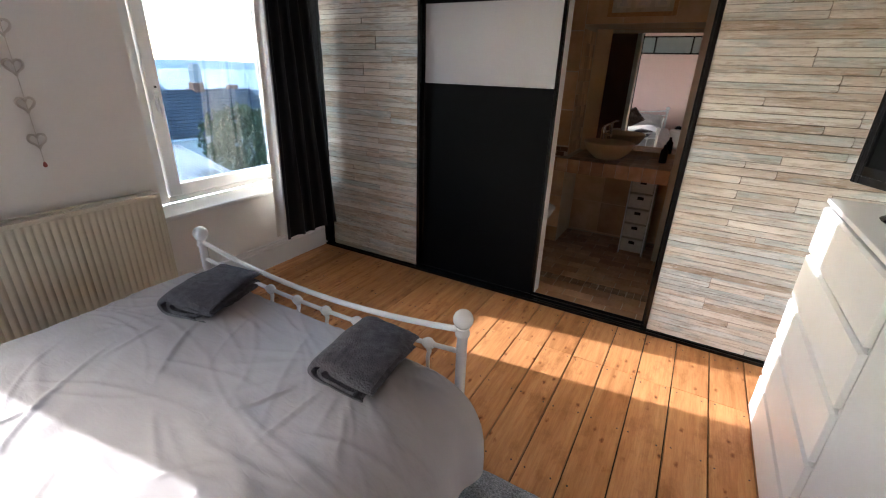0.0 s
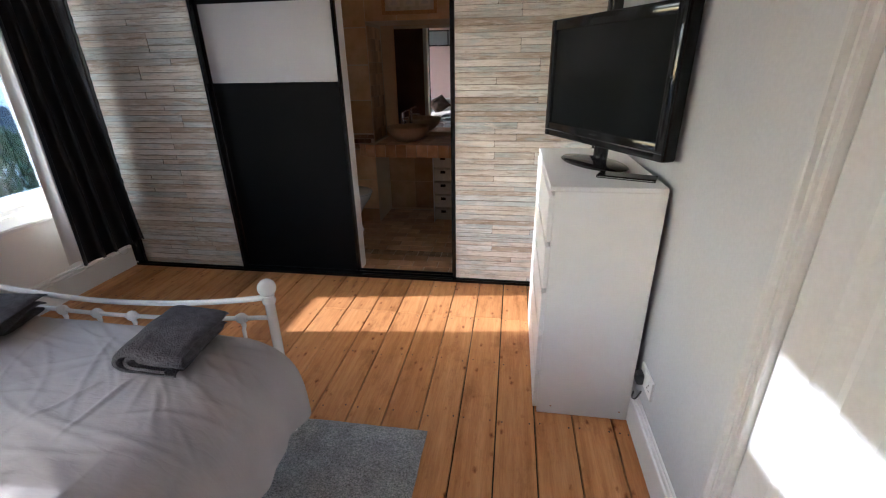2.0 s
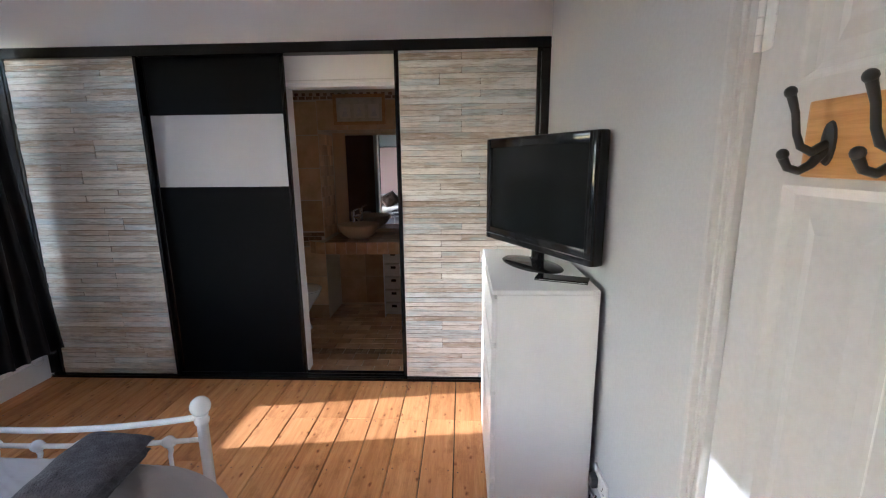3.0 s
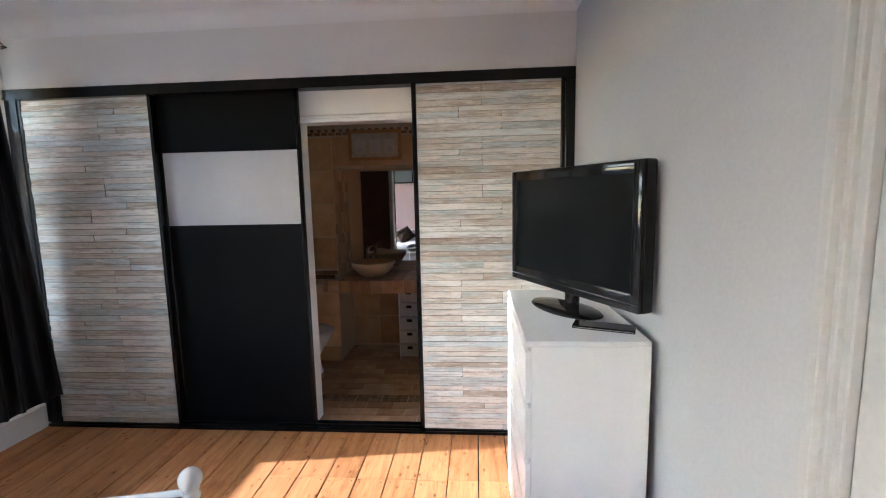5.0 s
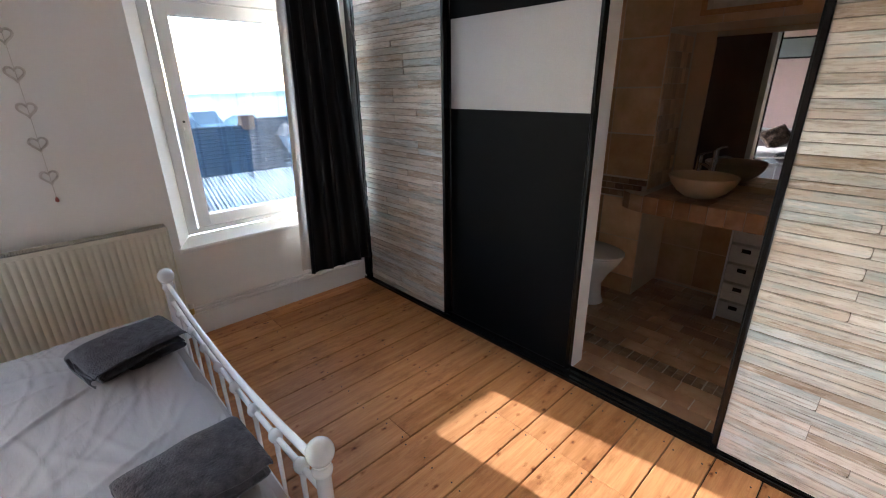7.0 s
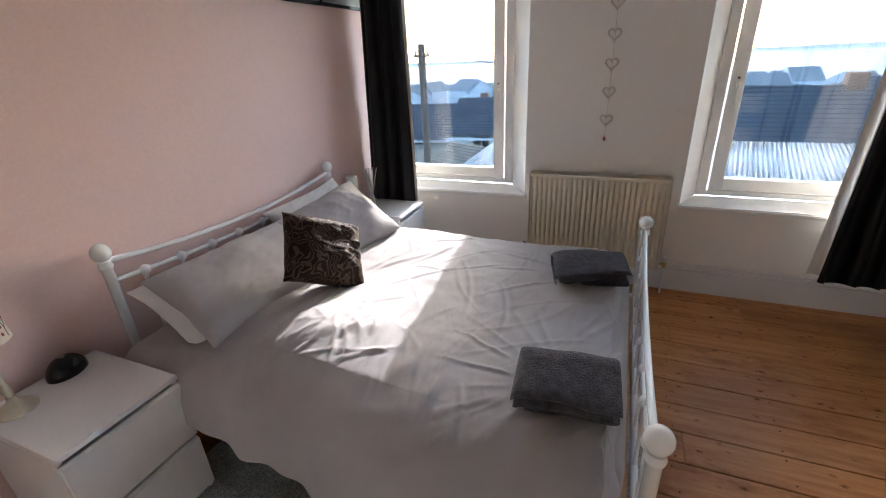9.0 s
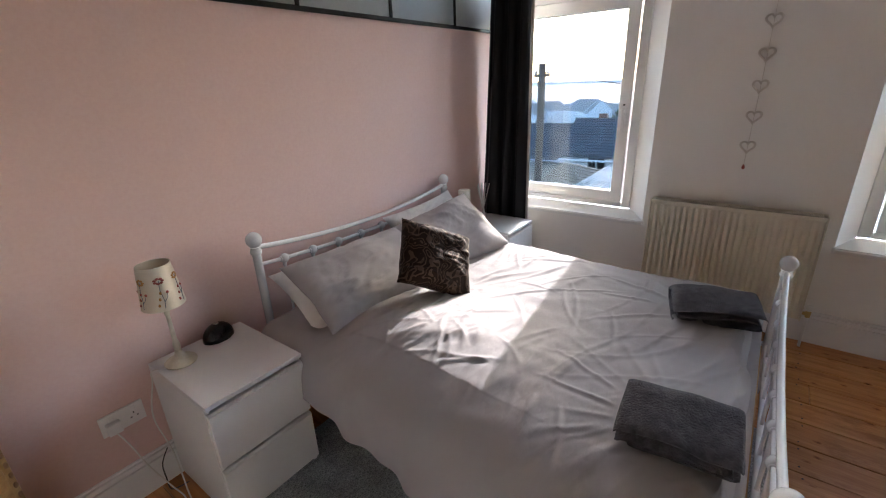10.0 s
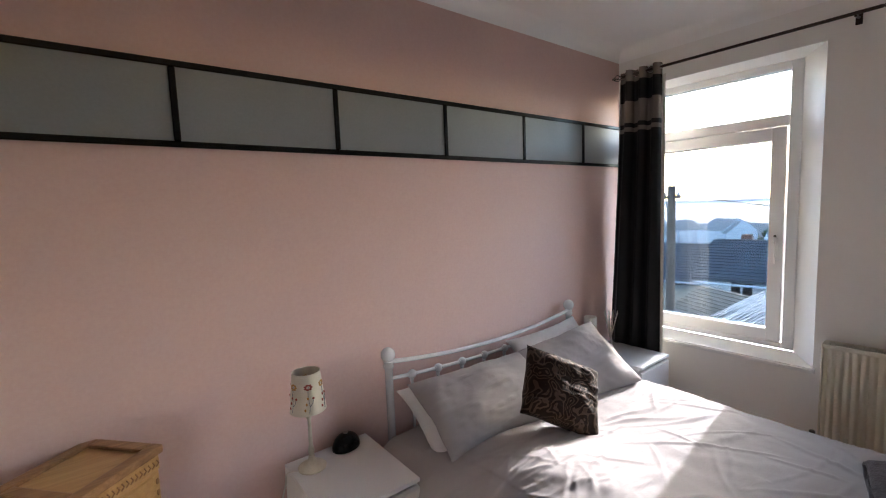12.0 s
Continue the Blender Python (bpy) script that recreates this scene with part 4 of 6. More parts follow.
def bedstead():
    b = thing("bed", (0, 0, 0), "white metal bedstead with ball finials and sagging rails", "bed")

    def post(x, y, h, foot):
        prof = [(0.014, 0.0), (0.017, 0.01), (0.019, 0.03), (0.019, h - 0.105), (0.024, h - 0.10), (0.026, h - 0.088), (0.021, h - 0.078), (0.024, h - 0.068)]
        for k in range(9):
            a = -math.pi * 0.32 + k * (math.pi * 0.82) / 8
            prof.append((max(0.002, 0.035 * math.cos(a)), h - 0.036 + 0.036 * math.sin(a)))
        part("post", lathe(prof, (x, y, 0.017 if foot else 0.0), 20), M_METAL, b, smooth=45)

    for x in (BX0, BX1):
        post(x, BYF, 0.745, True)
    for x in (BX0 - 0.02, BX1 - 0.05):
        post(x, BYH, 0.955, False)

    def rails(xa, xb, y, za, sag, zb, n, drop):
        part("top_rail", tube(arc((xa, y, za), (xb, y, za), sag, 24), 0.0115, 10), M_METAL, b, smooth=60)
        pts = arc((xa, y, zb), (xb, y, zb), sag * 0.62, 24)
        part("lower_rail", tube(pts, 0.0095, 10), M_METAL, b, smooth=60)
        for k in range(n):
            u = (k + 0.8) / (n + 0.6)
            x = xa + (xb - xa) * u
            z = zb - sag * 0.62 * 4 * u * (1 - u)
            bm = bmesh.new()
            sphere((x, y, z), 0.024, 0.021, 0.023, 12, 8, bm)
            sphere((x - 0.019, y, z), 0.007, 0.015, 0.015, 10, 6, bm)
            sphere((x + 0.019, y, z), 0.007, 0.015, 0.015, 10, 6, bm)
            tube([(x, y, z - 0.012), (x + 0.004, y, z - 0.035), (x - 0.002, y, z - 0.055), (x, y, z - drop)], [0.011, 0.009, 0.008, 0.0055], 8, bm)
            part("casting", bm, M_METAL, b, smooth=60)
        part("base_rail", tube([(xa, y, 0.30), (xb, y, 0.30)], 0.012, 8), M_METAL, b, smooth=60)

    rails(BX0, BX1, BYF, 0.685, 0.068, 0.595, 8, 0.29)
    rails(BX0 - 0.02, BX1 - 0.05, BYH, 0.885, 0.055, 0.80, 8, 0.45)
    for x in (BX0 + 0.0, BX1 - 0.02):
        part("side_rail", box(x - 0.012, BYH, 0.27, x + 0.012, BYF, 0.31, 0.003), M_METAL, b)
    for x, y in ((BX1 - 0.06, -2.50), (BX0 + 0.06, -2.50)):
        part("leg", tube([(x, y, 0.017), (x, y, 0.29)], 0.014, 10), M_METAL, b, smooth=60)
    part("slat_base", box(BX0 + 0.02, BYH + 0.02, 0.285, BX1 - 0.04, BYF - 0.02, 0.30), M_PINE, b, "wooden slat base")


bedstead()
bm = box(BX0 + 0.03, BYH + 0.03, 0.301, BX1 - 0.05, BYF - 0.045, 0.535, 0.06, 4)
solid("mattress", bm, M_DUVET, "mattress in a grey fitted sheet", "mattress", smooth=50)


def crease(x, y, ang, wide, long, seed):
    """Thin raised folds running along the direction ang."""
    c, s = math.cos(ang), math.sin(ang)
    a, t = (x * c + y * s) / long, (-x * s + y * c) / wide
    v = noise.noise((a, t, seed))
    return max(0.0, 1.0 - abs(v) * 7.0) ** 2


def duvet():
    cx, hw = (BX0 + BX1) / 2 - 0.015, 0.645
    y0, y1 = -3.36, -1.655
    n_u, n_v = 330, 290
    over_r, over_l, over_f = 0.46, 0.36, 0.22
    rng = random.Random(31)
    uu, vv = np.meshgrid(np.arange(n_u + 1) / n_u, np.arange(n_v + 1) / n_v, indexing="ij")
    PP = -hw - over_l + uu * (2 * hw + over_l + over_r)
    QQ = y0 + vv * (y1 - y0 + over_f)
    FOLDS = np.zeros_like(PP)

    def fold_line(px, py, ang, long, wide, high, bend):
        c, s = math.cos(ang), math.sin(ang)
        a = (PP - px) * c + (QQ - py) * s
        t = -(PP - px) * s + (QQ - py) * c - bend * a * a
        body = np.exp(-(a / long) ** 4) * (1 - 0.5 * a / long * (np.abs(a) < long))
        return high * body * (np.exp(-(t / wide) ** 2) - 0.35 * np.exp(-((t - 2.1 * wide) / (1.6 * wide)) ** 2))

    for k in range(100):      # long fine creases, mostly across the bed
        FOLDS += fold_line(rng.uniform(-0.8, 0.95), rng.uniform(-3.2, -1.6), rng.gauss(-0.30, 0.5), rng.uniform(0.10, 0.34), rng.uniform(0.0055, 0.010), rng.uniform(0.0016, 0.0044), rng.uniform(-0.8, 0.8))
    for k in range(22):      # broad soft folds
        FOLDS += fold_line(rng.uniform(-0.7, 0.8), rng.uniform(-3.1, -1.7), rng.gauss(-0.30, 0.5), rng.uniform(0.15, 0.35), rng.uniform(0.018, 0.032), rng.uniform(0.002, 0.0045), rng.uniform(-0.4, 0.4))
    for cx_, cy_, count in ((0.46, -1.78, 20), (-0.31, -1.78, 14)):      # pleats running out from under each towel
        for k in range(count):
            a = 2 * math.pi * (k + rng.uniform(-0.3, 0.3)) / count
            r = rng.uniform(0.24, 0.36)
            FOLDS += fold_line(cx_ + r * math.cos(a), cy_ + r * math.sin(a), a, rng.uniform(0.09, 0.19), rng.uniform(0.007, 0.012), rng.uniform(0.002, 0.0045), rng.uniform(-0.5, 0.5))
    for k in range(40):      # small crumples on the raised fold near the pillows
        FOLDS += fold_line(rng.gauss(0.48, 0.10), rng.gauss(-2.60, 0.17), rng.gauss(0.2, 0.5), rng.uniform(0.03, 0.10), rng.uniform(0.006, 0.010), rng.uniform(0.0012, 0.0038), rng.uniform(-3, 3))
    for k in range(24):      # drag lines at the head end
        FOLDS += fold_line(rng.uniform(-0.6, 0.3), rng.gauss(-2.82, 0.10), rng.gauss(0.1, 0.25), rng.uniform(0.08, 0.2), rng.uniform(0.006, 0.010), rng.uniform(0.0025, 0.006), rng.uniform(-1, 1))

    def fn(u, v):
        p = -hw - over_l + u * (2 * hw + over_l + over_r)
        q = y0 + v * (y1 - y0 + over_f)
        dx = max(0.0, abs(p) - hw)
        dq = max(0.0, q - y1)
        bx_, by_ = max(-hw, min(hw, p)), min(q, y1)
        d = math.hypot(dx, dq)
        sg = 1 if p > 0 else -1
        ex, ey = (dx / d if d else 0) * sg, (dq / d if d else 0)
        head = max(0.0, min(1.0, (q + 3.36) / 1.2))
        hem = (0.60 + 0.38 * head) if sg > 0 else 1.0
        spread = (0.175 + 0.065 * head if sg > 0 else 0.155) * (1 - math.exp(-(d / 0.13) ** 1.4))
        foot_lim = 0.055 / 0.2
        x = cx + bx_ + ex * spread
        y = by_ + ey * spread * foot_lim
        drop = max(0.0, d * hem - 0.11 * (1 - math.exp(-d / 0.12)))
        z = 0.575 - drop
        # loft
        z += 0.022 * (1 - (bx_ / hw) ** 4) * (1 - max(0, (by_ + 2.0) / 0.35) ** 2 * 0.4 if by_ > -2.0 else 1)
        # broad swells and fine creases
        wob = 0.016 * noise.noise((p * 1.7, q * 1.6, 3.0)) + 0.007 * noise.noise((p * 4.4, q * 3.2, 9.0)) + 0.0022 * noise.noise((p * 15, q * 11, 2.0))
        ridge = 0.060 * math.exp(-((p - 0.47) / 0.36) ** 2 - ((q + 2.66) / 0.42) ** 2)
        ridge += 0.018 * math.exp(-((p - 0.47) / 0.12) ** 2 - ((q + 2.76) / 0.18) ** 2)
        cr = FOLDS[round(u * n_u), round(v * n_v)]
        flat = 1.0 / (1.0 + 6 * d)
        z += (wob + cr + ridge) * flat
        # drapes on the overhang
        dr = min(1.0, d / 0.25)
        fold = math.sin(q * 23 + 2.4 * noise.noise((q * 3, 0.3, 0)) + p * 1.5) + 0.6 * math.sin(q * 41 + 1.7)
        if ex:
            x += ex * 0.011 * dr * fold
        if ey:
            y += ey * 0.004 * dr * math.sin(p * 19)
        z += 0.005 * dr * noise.noise((q * 4, p * 2, 5.5))
        return (x, y, z)

    bm = sheet(fn, n_u, n_v)
    bmesh.ops.recalc_face_normals(bm, faces=bm.faces)
    bmesh.ops.solidify(bm, geom=bm.faces[:], thickness=0.012)
    solid("duvet", bm, M_DUVET, "rumpled pale grey cotton duvet spread over the bed", "duvet", smooth=80)


duvet()


def pillow_mesh(w, h, t, seed, flange=0.0, n=44):
    """A stuffed pillow, lying flat about its middle."""
    bm = bmesh.new()

    def side(sg):
        def fn(u, v):
            a, b = 2 * u - 1, 2 * v - 1
            edge = (1 - abs(a) ** 3.2) * (1 - abs(b) ** 3.2)
            puff = max(0.0, edge) ** 0.5
            pin = 1 - 0.07 * (1 - abs(b) ** 2) * abs(a) ** 4
            pin2 = 1 - 0.08 * (1 - abs(a) ** 2) * abs(b) ** 4
            x, y = a * w / 2 * pin, b * h / 2 * pin2
            z = sg * t / 2 * puff
            z += (0.020 * noise.noise((a * 2.0, b * 2.0, seed)) + 0.008 * crease(a * 0.4, b * 0.4, 0.6 + seed, 0.09, 0.4, seed) - 0.004 * crease(a * 0.4, b * 0.4, 2.0 + seed, 0.08, 0.3, seed + 4)) * min(1, edge * 4)
            z += 0.010 * noise.noise((a * 1.5 + 3, b * 1.5, seed + 2))
            return (x, y, z)
        return fn

    sheet(side(1), n, n, bm)
    sheet(side(-1), n, n, bm)
    bmesh.ops.remove_doubles(bm, verts=bm.verts, dist=0.0005)
    bmesh.ops.recalc_face_normals(bm, faces=bm.faces)
    return bm


def along(mid, right, up, roll=0.0):
    """A pose whose x runs along right and whose y leans along up."""
    x = Vector(right).normalized()
    y = Vector(up)
    y = (y - x * y.dot(x)).normalized()
    z = x.cross(y)
    m = Matrix((x, y, z)).transposed().to_4x4()
    return Matrix.Translation(mid) @ m


solid("pillow", pillow_mesh(0.70, 0.42, 0.12, 1.3), M_WHITECOTTON, "white cotton pillow propped against the headboard", "pillow", "bed pillows", smooth=80,
      at=along((1.742, -3.215, 0.645), (-1, 0.08, 0.0), (-0.05, -0.84, 0.50)))
solid("pillow", pillow_mesh(0.70, 0.42, 0.17, 2.6), M_DUVET, "pale grey cotton pillow leaning on a white one", "pillow", "bed pillows", smooth=80,
      at=along((1.722, -3.15, 0.690), (-1, 0.08, -0.005), (-0.12, -0.86, 0.50)))
solid("pillow", pillow_mesh(0.66, 0.42, 0.12, 3.1), M_WHITECOTTON, "white cotton pillow propped against the headboard", "pillow", "bed pillows", smooth=80,
      at=along((0.98, -3.30, 0.675), (-1, -0.02, 0.03), (0, -0.66, 0.75)))
solid("pillow", pillow_mesh(0.70, 0.44, 0.17, 4.4), M_DUVET, "pale grey cotton pillow leaning towards the window", "pillow", "bed pillows", smooth=80,
      at=along((1.14, -3.12, 0.69), (-0.66, 0.14, 0.105), (-0.16, -0.29, 0.255)))
solid("cushion", pillow_mesh(0.375, 0.34, 0.15, 5.7), M_CUSHION, "small brown cushion with a scrolled velvet pattern", "cushion", smooth=80,
      at=along((1.538, -2.88, 0.762), (-0.27, 0.19, -0.15), (-0.21, -0.12, 0.18)))


def folded_towel(m, w, d, layers, seed, label):
    """A towel folded over on itself: nested sheets round one soft fold, their loose edges on the other side."""
    t = thing("towel", m, label, "towel", "towels on the bed")
    rng = random.Random(seed)
    th, full = 0.0145, layers * 0.0175
    for k in range(layers):
        r = full - 0.0175 * k - 0.0088          # half height of this fold
        low, high = rng.uniform(-0.040, -0.012) - 0.012 * (k % 2), rng.uniform(0.0, 0.016) - 0.028 * (k % 2)
        line = [(w / 2 + low - 0.012 * k, -r)]
        steps = 12
        fx = -w / 2 + full + 0.012 * k
        for j in range(1, steps):
            line.append((w / 2 + low + (fx - w / 2 - low) * j / steps, -r))
        for j in range(11):
            a = -math.pi / 2 - math.pi * j / 10
            line.append((fx + r * 1.15 * math.cos(a), r * math.sin(a)))
        for j in range(1, steps + 1):
            line.append((fx + (w / 2 + high - fx) * j / steps, r))
        n = len(line)
        out, inn = [], []
        for j, (px, pz) in enumerate(line):
            ax, az = line[max(j - 1, 0)]
            bx_, bz = line[min(j + 1, n - 1)]
            L = math.hypot(bx_ - ax, bz - az) or 1.0
            nx, nz = (bz - az) / L * th / 2, -(bx_ - ax) / L * th / 2
            if j in (0, n - 1):
                nx, nz = nx * 0.45, nz * 0.45
            out.append((px - nx, pz - nz))
            inn.append((px + nx, pz + nz))
        loop = out + inn[::-1]
        cnt = len(loop)

        def shell(u, v, loop=loop, cnt=cnt, k=k):
            px, pz = loop[round(u * cnt) % cnt]
            e = min(1.0, min(v, 1 - v) * 18)
            end = math.sqrt(max(0.0, 1 - (1 - e) ** 2))
            py = (v - 0.5) * (d - 0.014 * k) + 0.010 * noise.noise((px * 9, pz * 25, seed + k))
            soft = 0.017 * noise.noise((px * 7, py * 6, seed)) + 0.004 * noise.noise((px * 21, py * 15, seed + 3.0 * k))
            loose = max(0.0, 2 * px / w) ** 3
            rise = pz + full
            z = rise * (1 - 0.10 * abs(2 * v - 1) ** 3 - 0.10 * loose) + (soft + 0.010 * loose * noise.noise((k * 2.0, py * 8, seed))) * rise / (2 * full)
            z -= (1 - end) * 0.006 * (1 if pz > 0 else -1)
            return (px + 0.008 * noise.noise((py * 7, pz * 18, seed + k)), py, z + 0.001)

        bm = sheet(shell, cnt, 36)
        bmesh.ops.remove_doubles(bm, verts=bm.verts, dist=0.0002)
        bmesh.ops.holes_fill(bm, edges=[e for e in bm.edges if e.is_boundary], sides=0)
        bmesh.ops.recalc_face_normals(bm, faces=bm.faces)
        part("fold", bm, M_TOWEL, t, smooth=70)
    return t


folded_towel(along((1.105, -1.775, 0.584), (0.96, 0.26, 0.0), (-0.26, 0.96, 0.02)), 0.22, 0.31, 3, 2, "folded charcoal towel lying near the far bed post")
folded_towel(along((1.895, -1.770, 0.579), (0.99, 0.08, -0.06), (-0.08, 0.99, 0.03)), 0.215, 0.295, 3, 6, "folded charcoal towel lying near the foot rail")


# ---- rug ----
def rug():
    x0, x1, y0, y1 = 0.95, 2.72, -3.22, -1.465

    def fn(u, v):
        x, y = x0 + u * (x1 - x0), y0 + v * (y1 - y0)
        e = min(1.0, 60 * min(u, 1 - u, v, 1 - v) + 0.2)
        return (x + 0.004 * noise.noise((y * 9, 0, 1)), y + 0.004 * noise.noise((x * 9, 1, 0)), 0.004 + e * (0.012 + 0.003 * noise.noise((x * 60, y * 60, 0))))

    bm = sheet(fn, 200, 180)
    bx(bm, x0 + 0.004, y0 + 0.004, 0.001, x1 - 0.004, y1 - 0.004, 0.004)
    solid("rug", bm, M_RUG, "grey shaggy rug lying under the bed on the boards", "rug", smooth=80)


rug()


# ---- drawer units ----
def drawer_unit(name, m, w, d, h, rows, label, category, group=""):
    """White unit: x across the front, the front facing -y, standing on z = 0."""
    u = thing(name, m, label, category, group)
    t = 0.018
    part("side", box(0, 0, 0, t, d, h - 0.0185, 0.0015), M_LAMINATE, u)
    part("side", box(w - t, 0, 0, w, d, h - 0.0185, 0.0015), M_LAMINATE, u)
    part("back", box(t + 0.001, d - 0.008, 0.03, w - t - 0.001, d - 0.001, h - 0.02), M_LAMINATE, u)
    part("top", box(0, -0.018, h - 0.018, w, d, h, 0.002), M_LAMINATE, u)
    part("plinth", box(t + 0.001, 0.02, 0.0, w - t - 0.001, 0.034, 0.05), M_LAMINATE, u)
    z0, z1 = 0.03, h - 0.016
    rh = (z1 - z0) / rows
    for k in range(rows):
        za, zb = z0 + rh * k, z0 + rh * (k + 1) - 0.020
        bm = box(0.002, -0.020, za, w - 0.002, -0.001, zb - 0.006, 0.0015)
        vs = [bm.verts.new(p) for p in ((0.002, -0.020, zb - 0.0065), (w - 0.002, -0.020, zb - 0.0065), (w - 0.002, -0.009, zb), (0.002, -0.009, zb),
                                        (0.002, -0.001, zb - 0.0065), (w - 0.002, -0.001, zb - 0.0065), (w - 0.002, -0.001, zb), (0.002, -0.001, zb))]
        for q in ((0, 1, 2, 3), (3, 2, 6, 7), (0, 3, 7, 4), (1, 5, 6, 2), (0, 4, 5, 1)):
            bm.faces.new([vs[i] for i in q])
        f = part("drawer_front", bm, M_LAMINATE, u)
        part("drawer_box", box(t + 0.012, 0.0, za + 0.01, w - t - 0.012, d - 0.02, zb - 0.045), M_LAMINATE, f)
    return u


# tall unit beside the door wall: front faces the window
CH = (3.182, -1.278, -0.470, 1.074)
chest = drawer_unit("chest_of_drawers", pose(CH[0] + 0.018, CH[2], 0, 0, 0, -90), CH[2] - CH[1], 3.597 - CH[0] - 0.018, CH[3], 5, "tall white laminate chest of five drawers", "chest of drawers")
for yy in (0.06, 0.36):
    part("screw_cap", lathe([(0.005, 0), (0.004, 0.002)], seg=8), M_CHROME, chest, at=pose(CH[2] - CH[1] + 0.0005, yy, 0.045, 0, 90, 0))
drawer_unit("bedside_table", pose(2.592, -3.06, 0.017, 0, 0, 180), 0.378, 0.43, 0.548, 2, "small white laminate bedside table with two drawers", "bedside table", "bedside tables")
drawer_unit("bedside_table", pose(0.505, -3.06, 0.002, 0, 0, 180), 0.364, 0.43, 0.548, 2, "white bedside table beside the window curtain", "bedside table", "bedside tables")


# ---- television ----
def television():
    m = along((3.382, -0.925, CH[3]), (0.457, -0.889, 0), (0.889, 0.457, 0))
    # local x runs along the screen, y points to the back
    tv = thing("television", m, "black flat-screen television on a glossy oval stand", "television")
    w, z0, z1 = 0.782, 0.088, 0.603
    part("casing", box(-w / 2, 0.0, z0, w / 2, 0.054, z1, 0.012, 3), M_TV, tv, smooth=30)
    part("back_cover", box(-w / 2 + 0.07, 0.0545, z0 + 0.06, w / 2 - 0.10, 0.085, z1 - 0.06, 0.02, 3), M_IRON, tv)
    bz = 0.042
    bm = box(-w / 2 + 0.003, -0.012, z0 + 0.003, -w / 2 + bz, -0.0005, z1 - 0.003, 0.004, 2)
    bx(bm, w / 2 - bz, -0.012, z0 + 0.003, w / 2 - 0.003, -0.0005, z1 - 0.003, 0.004, 2)
    bx(bm, -w / 2 + bz - 0.004, -0.0118, z1 - bz - 0.005, w / 2 - bz + 0.004, -0.0005, z1 - 0.0032, 0.004, 2)
    bx(bm, -w / 2 + bz - 0.004, -0.0118, z0 + 0.0032, w / 2 - bz + 0.004, -0.0005, z0 + 0.065, 0.004, 2)
    part("bezel", bm, M_TV, tv, smooth=30)
    part("screen", box(-w / 2 + bz, -0.005, z0 + 0.065, w / 2 - bz, -0.0006, z1 - bz - 0.005), M_SCREEN, tv, "dark matt screen")
    part("trim_line", box(-w / 2 + 0.006, -0.0145, z0 + 0.030, w / 2 - 0.006, -0.0122, z0 + 0.0335), M_CHROME, tv, "thin silver line along the lower edge")
    bm = bmesh.new()
    for k in range(7):
        bx(bm, -0.026 + k * 0.0078, -0.0135, z0 + 0.046, -0.0205 + k * 0.0078, -0.0122, z0 + 0.0535)
    part("badge", bm, M_CHROME, tv, "small silver maker's mark")
    bm = lathe([(0.03, 0.0), (0.032, 0.09), (0.027, 0.12)], (-0.035, 0.066, 0.012), 16)
    part("neck", bm, M_TV, tv, smooth=50)
    bm = lathe([(0.195, 0.0), (0.20, 0.004), (0.19, 0.010), (0.12, 0.017), (0.04, 0.02)], (0, 0, 0.0), 40)
    bmesh.ops.scale(bm, vec=(1, 0.52, 1), verts=bm.verts)
    bmesh.ops.translate(bm, vec=(-0.055, 0.045, 0.001), verts=bm.verts)
    part("stand", bm, M_TV, tv, smooth=50)


television()
box_m = along((3.500, -1.145, CH[3] + 0.001), (0.93, -0.36, 0), (0.36, 0.93, 0))
dvd = thing("media_box", box_m, "slim black media box under the television", "media box")
part("casing", box(-0.13, -0.035, 0.0, 0.085, 0.045, 0.012, 0.003, 2), M_TV, dvd)
part("front_line", box(-0.125, -0.0365, 0.005, 0.08, -0.0352, 0.007), M_CHROME, dvd, "thin silver front line")

